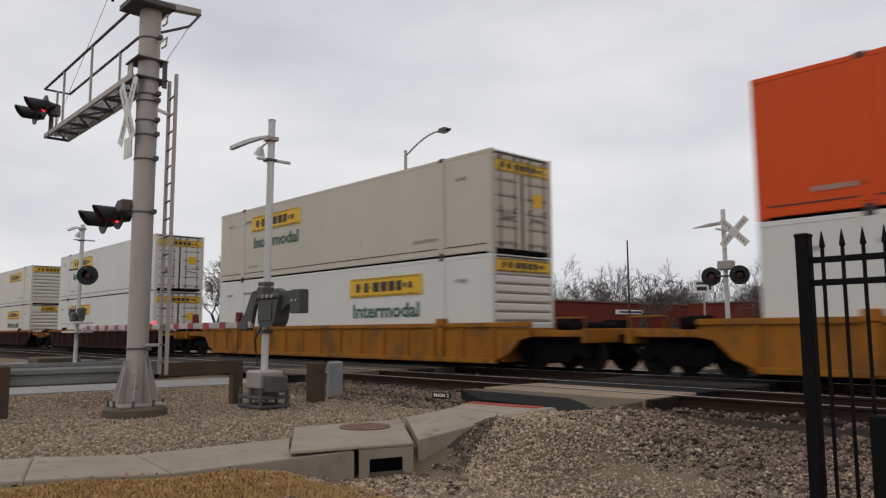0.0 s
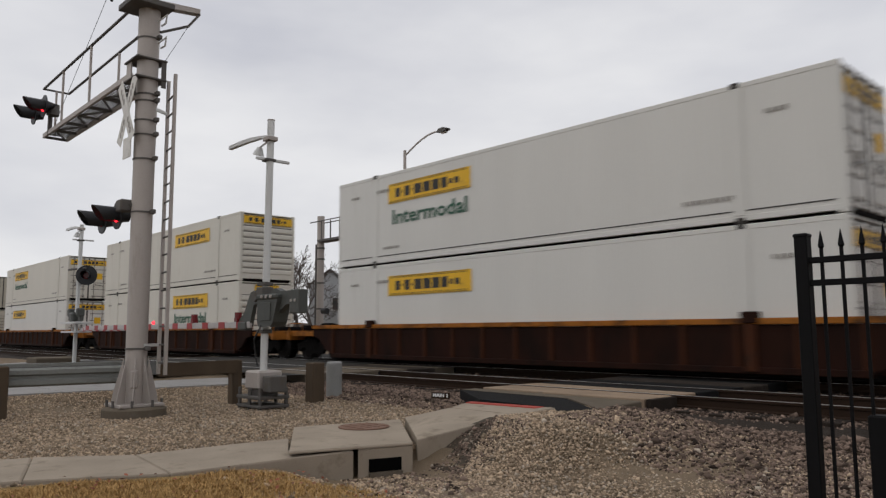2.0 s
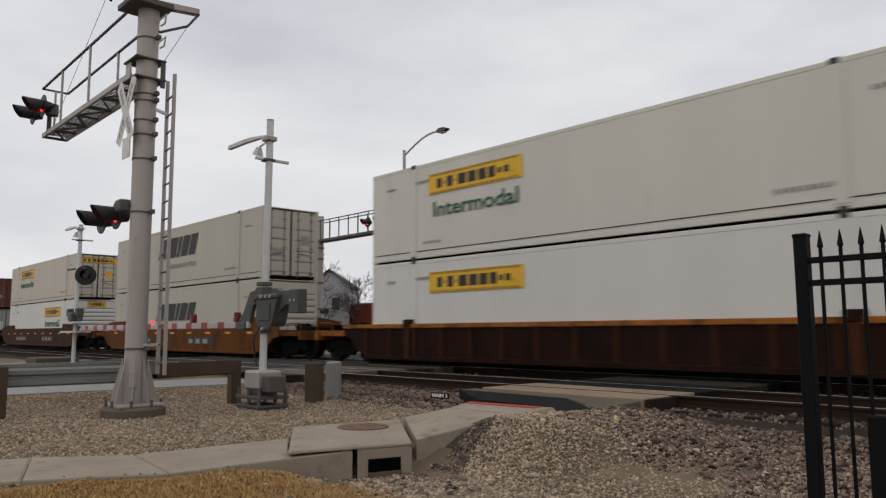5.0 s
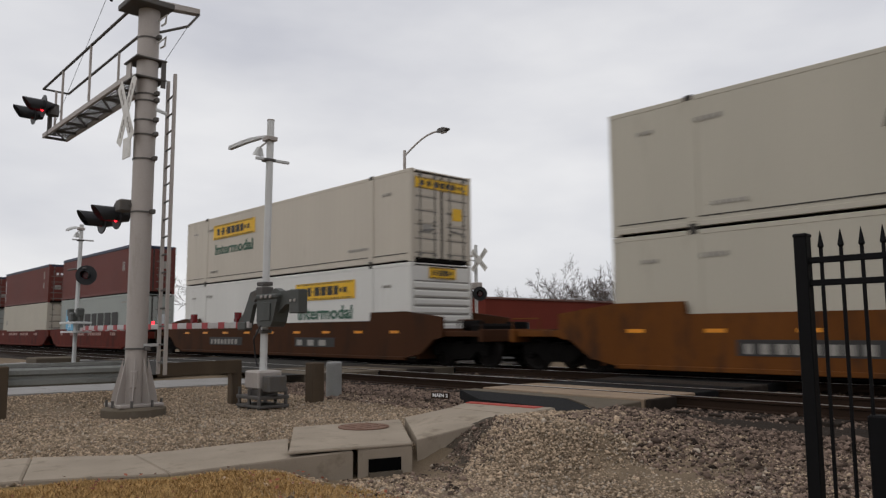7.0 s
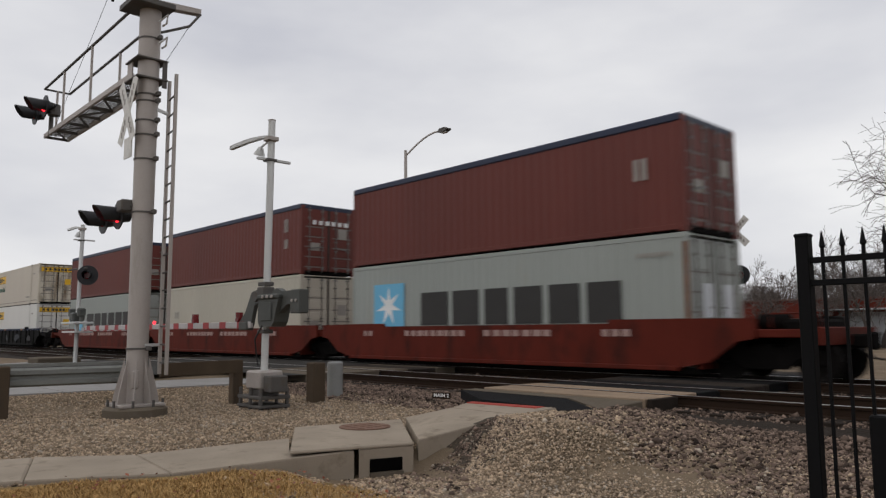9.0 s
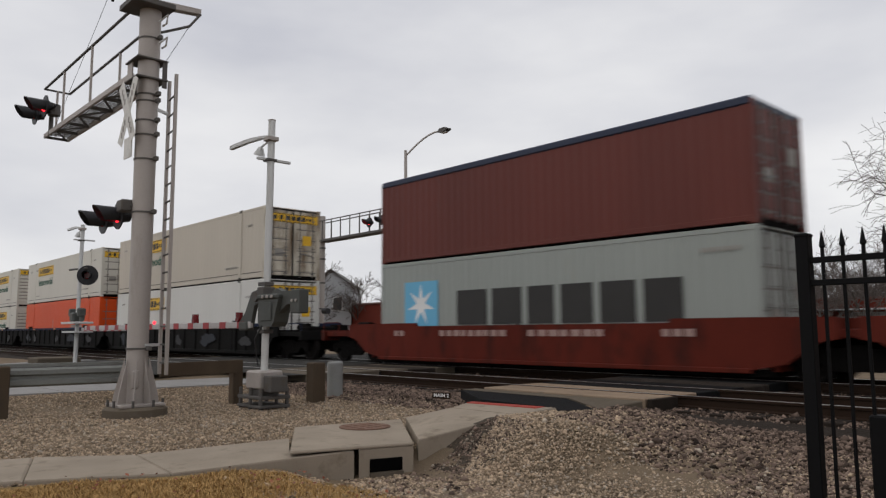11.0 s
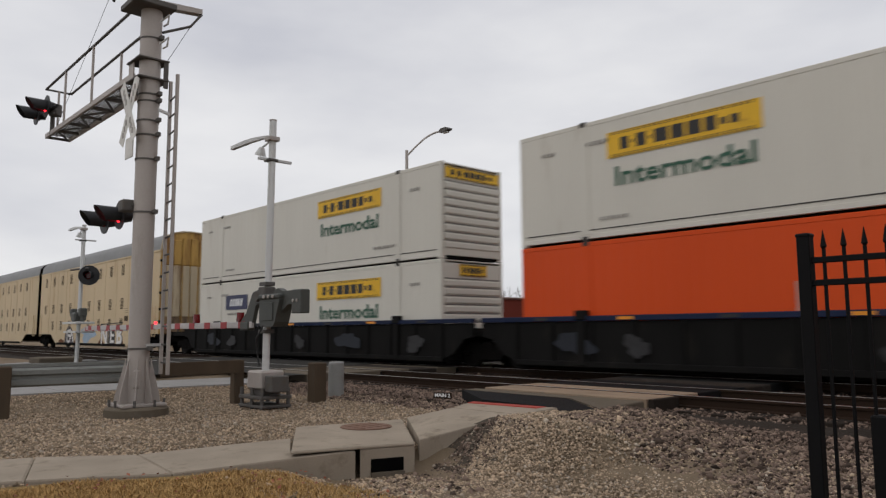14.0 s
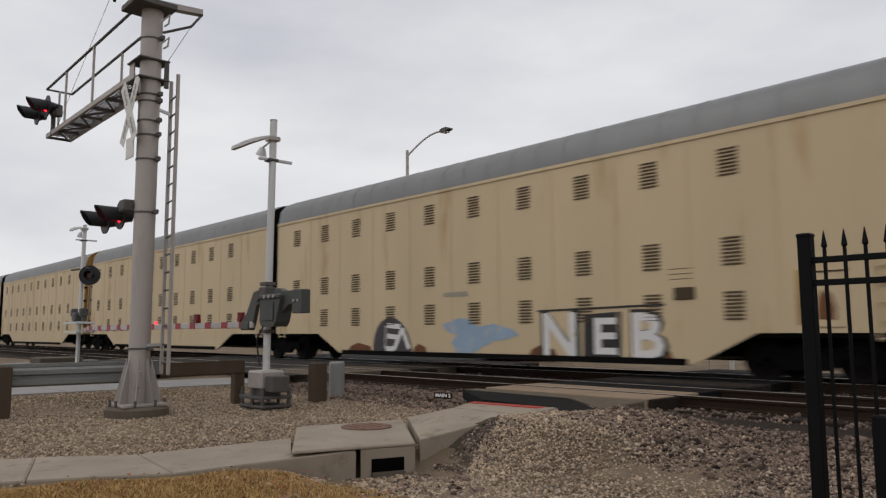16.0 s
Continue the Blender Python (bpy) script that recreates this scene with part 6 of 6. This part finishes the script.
sp = thing("roadside_sign", "small white sign board with dark bars", "sign", (-13.39, 25.34, 0), rz=40)
part("post", Shape().beam((0, 0, -0.45), (0, 0, 2.3), 0.06, 0.06), "galv", sp)
b = part("board", Shape().cbox(-0.36, -0.04, 2.35, 0.36, -0.01, 2.82, 0.01), "ink_white", sp)
part("bars", Shape().box(-0.26, -0.046, 2.66, 0.26, -0.04, 2.74).box(0.18, -0.046, 2.46, 0.26, -0.04, 2.66), "ink_black", b)
part("bars", Shape().box(-0.26, -0.046, 2.44, 0.1, -0.04, 2.58), "ink_black", b)
up_ = thing("utility_pole", "thin dark wooden utility pole", "utility pole", (-33.90, 51.82, 0))
part("pole", Shape().tube((0, 0, -0.5), (0, 0, 8.3), 0.09, 0.06, n=10), "bark", up_, "", True)


# ---- bare winter trees ----
def tree_meshes(seed, height, spread_, droop=0.0, levels=5, least=0.017):
    """A leafless tree: trunk and main limbs in one mesh, the twigs of the crown in another."""
    rnd = random.Random(seed)
    trunk, crown = Shape(), Shape()

    def grow(p, d, length, r, level):
        n = 3 if level < 2 else 2
        for _ in range(n):
            d = (d + Vector((rnd.gauss(0, 0.13), rnd.gauss(0, 0.13), rnd.gauss(0.03, 0.08) - droop * max(0, level - 2)))).normalized()
            q = p + d * length / n
            r2 = max(least, r * 0.86)
            (trunk if level < 2 else crown).tube(p, q, r, r2, n=7 if level == 0 else 5 if level < 3 else 3, caps=False)
            if level < levels and (level > 0 or _ > 0):
                for k in range(rnd.choice((1, 2, 2)) if level < 3 else 2):
                    a = rnd.uniform(0, 6.283)
                    side = d.orthogonal().normalized()
                    side = Matrix.Rotation(a, 3, d) @ side
                    nd = (d * rnd.uniform(0.55, 0.95) + side * spread_ * rnd.uniform(0.6, 1.1) + Vector((0, 0, 0.12))).normalized()
                    grow(q, nd, length * rnd.uniform(0.55, 0.78), r2 * rnd.uniform(0.5, 0.68), level + 1)
            p, r = q, r2
    grow(Vector((0, 0, -0.4)), Vector((0, 0, 1)), height * 0.36, height * 0.018, 0)
    return trunk.mesh("trunk", M["bark"]), crown.mesh("crown", M["twig"])


KINDS = [tree_meshes(k, 10, 0.75) for k in (3, 8, 21, 34)]


def tree(k, x, y, z, s, rz, label="bare grey-brown winter tree with fine twigs"):
    t = thing("tree", label, "tree", (x, y, z), rz, group="bare trees")
    t.scale = (s, s, s * random.uniform(0.92, 1.1))
    part("trunk", KINDS[k][0], "bark", t)
    part("crown", KINDS[k][1], "twig", t)


rt = random.Random(5)
for u_ in range(56):
    # a loose belt of trees behind the buildings
    f = u_ / 55
    x, y = -72 + 84 * f + rt.uniform(-3, 3), 84 + 14 * math.sin(f * 5) + rt.uniform(-6, 10)
    tree(rt.randrange(4), x, y, -0.5, rt.uniform(0.85, 1.3), rt.uniform(0, 360))
for x, y, s in ((-52.85, 34.19, 1.1), (-60.76, 37.41, 1.25), (-56.38, 33.30, 1.0), (-68.61, 36.27, 1.2), (-75.47, 36.21, 1.25), (-58.38, 42.95, 1.0),
                (-62.79, 49.98, 1.1), (-52.57, 46.30, 0.85), (-54.58, 51.52, 0.9), (-34.32, 54.31, 0.95), (-23.45, 55.79, 0.72), (-20.55, 54.51, 0.75), (-16.97, 52.48, 0.8), (-26.82, 59.50, 0.8), (-24.64, 61.88, 0.9), (-21.71, 62.10, 0.95), (-18.44, 61.22, 1.0), (-64.40, 85.16, 1.25), (-67.68, 81.61, 1.15), (-63.44, 90.65, 1.3)):
    tree(rt.randrange(4), x, y, -0.5, s, rt.uniform(0, 360))
KINDS.append(tree_meshes(55, 12, 0.85, 0.10, 5, 0.008))
tree(4, -4.55, 31.99, -0.5, 1.1, 75, "bare tree with drooping dark branches")
brush = Shape()
for k in range(4200):
    x = rt.uniform(-75, 12)
    y = (80 if x > -38 else 98) + rt.uniform(0.5, 9)
    h = rt.uniform(3.0, 7.2)
    p = Vector((x, y, -0.5))
    for j in range(3):
        q = p + Vector((rt.gauss(0, 0.4), rt.gauss(0, 0.4), h * rt.uniform(0.25, 0.45)))
        brush.tube(p, q, 0.045 - 0.012 * j, 0.03 - 0.01 * j, n=3, caps=False)
        p = q
tagged(part("brushwood", brush, "brush"), "leafless grey-brown brush behind the sheds", "brush", kind="stuff")
far = part("far_woods", sheet(spread([(-900, 500, 35)]), [330, 331], lambda x, y: 0.0), "brush")
for v in far.data.vertices:
    if v.co.y > 330.5:
        v.co.z, v.co.y = 9 + 5 * noise.noise(Vector((v.co.x * 0.02, 0, 0))) + 2 * noise.noise(Vector((v.co.x * 0.1, 4, 0))), 334
    else:
        v.co.z = -1
tagged(far, "hazy grey-brown line of distant bare woods", "woods", kind="structure")


# ---- loose stones, grass, leaves ----
def inside(px_, py_, poly):
    hit = np.zeros(len(px_), bool)
    for (xa, ya), (xb, yb) in zip(poly, poly[1:] + poly[:1]):
        if ya != yb:
            hit ^= ((ya > py_) != (yb > py_)) & (px_ < (xb - xa) * (py_ - ya) / (yb - ya) + xa)
    return hit


def stones(name, areas, size, material, label, seed, category="gravel"):
    """Crushed stone: many small faceted lumps strewn over areas (x0, x1, y0, y1, number)."""
    rs = np.random.RandomState(seed)
    P = np.concatenate([np.column_stack((rs.uniform(a, b, n), rs.uniform(c, d, n))) for a, b, c, d, n in areas])
    keep = np.ones(len(P), bool)
    for poly in PAVED:
        keep &= ~inside(P[:, 0], P[:, 1], poly)
    P = P[keep]
    n = len(P)
    z = np.array([ground_z(x, y) + (0.02 if 8.9 < y < 18.8 else 0) for x, y in P])
    unit = np.array([(1, 0, 0), (-1, 0, 0), (0, 1, 0), (0, -1, 0), (0, 0, 1), (0, 0, -1)], float)
    r = size * rs.lognormal(0, 0.35, n) * 0.5
    V = unit[None] * rs.uniform(0.65, 1.25, (n, 6, 1)) + rs.uniform(-0.3, 0.3, (n, 6, 3))
    V[:, :, 2] *= 0.75
    a, b = rs.uniform(0, 6.283, n), rs.uniform(-0.7, 0.7, n)
    ca, sa, cb, sb = np.cos(a), np.sin(a), np.cos(b), np.sin(b)
    y1, z1 = V[:, :, 1] * cb[:, None] - V[:, :, 2] * sb[:, None], V[:, :, 1] * sb[:, None] + V[:, :, 2] * cb[:, None]
    x1 = V[:, :, 0]
    V = np.stack((x1 * ca[:, None] - y1 * sa[:, None], x1 * sa[:, None] + y1 * ca[:, None], z1), 2) * r[:, None, None]
    V += np.column_stack((P, z + r * rs.uniform(0.05, 0.5, n)))[:, None, :]
    F = np.array([(0, 2, 4), (2, 1, 4), (1, 3, 4), (3, 0, 4), (2, 0, 5), (1, 2, 5), (3, 1, 5), (0, 3, 5)])
    F = (F[None] + 6 * np.arange(n)[:, None, None]).reshape(-1, 3)
    me = bpy.data.meshes.new(name)
    me.vertices.add(6 * n)
    me.vertices.foreach_set("co", V.reshape(-1))
    me.loops.add(len(F) * 3)
    me.loops.foreach_set("vertex_index", F.reshape(-1))
    me.polygons.add(len(F))
    me.polygons.foreach_set("loop_start", np.arange(0, len(F) * 3, 3))
    me.update(calc_edges=True)
    me.materials.append(M[material])
    return tagged(new(name, me), label, category, kind="stuff")


PAVED.append([(-6.5, 5.35), (-6.12, 5.32), (-5.85, 5.6), (-5.98, 5.9), (-6.1, 6.1), (-6.2, 6.5), (-6.34, 6.75), (-6.5, 6.6)])
stones("gravel", [(-6.5, -5.0, 5.4, 8.2, 9000), (-16.2, -15.0, 2.0, 8.8, 5000), (-6.6, -0.8, 3.2, 8.6, 46000), (-5.2, -1.6, 2.6, 5.4, 16000), (-6.9, -5.4, 4.2, 6.6, 5500), (-15.0, -7.6, 1.6, 8.8, 46000), (-13, -9, -1.5, 2.0, 5000)], 0.026, "gravel", "loose tan crushed stone", 1)
PAVED.pop()
# darker stones over the patch by the drain, shade put into their colour
stones("washed_gravel", [(-6.5, -5.8, 5.25, 6.8, 2600)], 0.026, "ballast", "dark gravel beside the drain, its tone standing for shade", 6)
stones("pale_gravel", [(-6.4, -0.8, 3.2, 7.6, 5200), (-15.0, -7.6, 1.6, 8.6, 5200)], 0.028, "gravel_pale", "scattered pale limestone chips", 2)
stones("ballast", [(-6.1, 0.6, 8.3, 10.3, 17000), (-4.6, 0.6, 6.9, 8.3, 11000), (-3.4, 0.6, 6.1, 6.9, 4200), (-15.4, -8.6, 8.2, 10.15, 14000), (-6.1, 0.8, 10.2, 10.75, 1500), (-15.4, -9.7, 10.2, 10.7, 1200), (-6.1, 1.0, 10.85, 12.1, 2600), (-15.4, -9.7, 10.85, 12.1, 2000),
                    (-6.1, 1.0, 12.4, 14.8, 4200), (-15.4, -9.7, 12.4, 14.8, 3200), (-5.9, -4.4, 7.2, 8.3, 2200)], 0.039, "ballast", "coarse grey-brown track ballast", 3, "ballast")
stones("wet_stones", [(-6.6, -5.9, 4.6, 5.4, 60), (-5.9, -5.2, 4.2, 5.6, 160)], 0.05, "ballast", "large damp stones round the drain", 4, "stones")


def grass(seed, n):
    rs = np.random.RandomState(seed)
    vs, fs = [], []
    for _ in range(n):
        t = rs.uniform()
        # a strip between the footpath and the viewer
        y = rs.uniform(0.4, 4.55)
        edge = -7.42 + 0.42 * (y - 1.7) + 0.12 * math.sin(y * 5)
        x = edge + abs(rs.normal(0, 1.0)) * 1.2
        if x > -3.3 or (y > 3.9 and rs.uniform() < (y - 3.9) * 1.2):
            continue
        z = ground_z(x, y) - 0.01
        k = 0.6 + 0.4 * noise.noise(Vector((x * 2.5, y * 2.5, 0)))
        h = rs.uniform(0.025, 0.06) * (0.5 + k)
        a = rs.uniform(0, 6.283)
        lx, ly = math.cos(a) * h * rs.uniform(0.2, 1.0), math.sin(a) * h * rs.uniform(0.2, 1.0)
        w = 0.0045
        wx, wy = -math.sin(a) * w, math.cos(a) * w
        i = len(vs)
        vs += [(x - wx, y - wy, z), (x + wx, y + wy, z), (x + lx * 0.4 + wx * 0.7, y + ly * 0.4 + wy * 0.7, z + h * 0.65), (x + lx * 0.4 - wx * 0.7, y + ly * 0.4 - wy * 0.7, z + h * 0.65), (x + lx, y + ly, z + h)]
        fs += [(i, i + 1, i + 2, i + 3), (i + 3, i + 2, i + 4)]
    me = bpy.data.meshes.new("dry_grass")
    me.from_pydata(vs, [], fs)
    me.materials.append(M["straw"])
    return tagged(new("dry_grass", me), "tufted straw-coloured dormant grass", "grass", kind="stuff")


grass(7, 52000)
turf = part("turf", sheet(spread([(0, 3.6, 0.2), (3.6, 12, 1.2)]), spread([(-12, -1.5, 1.5), (-1.5, 4.5, 0.25)]), lambda x, y: 0.0), "turf")
for v in turf.data.vertices:
    y = v.co.y
    x = -7.55 + 0.42 * (max(y, -1.5) - 1.7) + v.co.x
    v.co = (x, y, ground_z(x, y) + 0.008 + 0.01 * noise.noise(Vector((x * 3, y * 3, 1))) - 0.1 * ease(1.2, 2.2, y) * (v.co.x > 3.5))
tagged(turf, "brown dormant turf beside the footpath", "grass", kind="structure")
rl = random.Random(9)
lf = Shape()
for k in range(240):
    y = rl.uniform(0.6, 4.6)
    x = -7.5 + 0.42 * (y - 1.7) + abs(rl.gauss(0, 1.1))
    c = Vector((x, y, ground_z(x, y) + rl.uniform(0.03, 0.09)))
    m = Euler((rl.uniform(-0.5, 0.5), rl.uniform(-0.5, 0.5), rl.uniform(0, 6.28))).to_matrix()
    s_ = rl.uniform(0.014, 0.03)
    lf.add([tuple(c + m @ (Vector(p) * s_)) for p in ((-1, 0, 0), (-0.2, -0.6, 0.1), (1, 0, 0.15), (-0.2, 0.6, 0.1))], [(0, 1, 2), (0, 2, 3)])
tagged(part("fallen_leaves", lf, "leaf"), "scattered dry reddish leaves in the grass", "leaves", kind="stuff")
# dark sheet that paints the shaded ground next to the drain
soil = part("soil_patch", sheet(spread([(-6.5, -5.7, 0.1)]), spread([(5.2, 6.8, 0.1)]), lambda x, y: ground_z(x, y) + 0.006 + 0.012 * noise.noise(Vector((x * 6, y * 6, 0)))), "soil")
tagged(soil, "dark soil patch beside the drain, painted as shade", "soil", kind="structure")


motions()
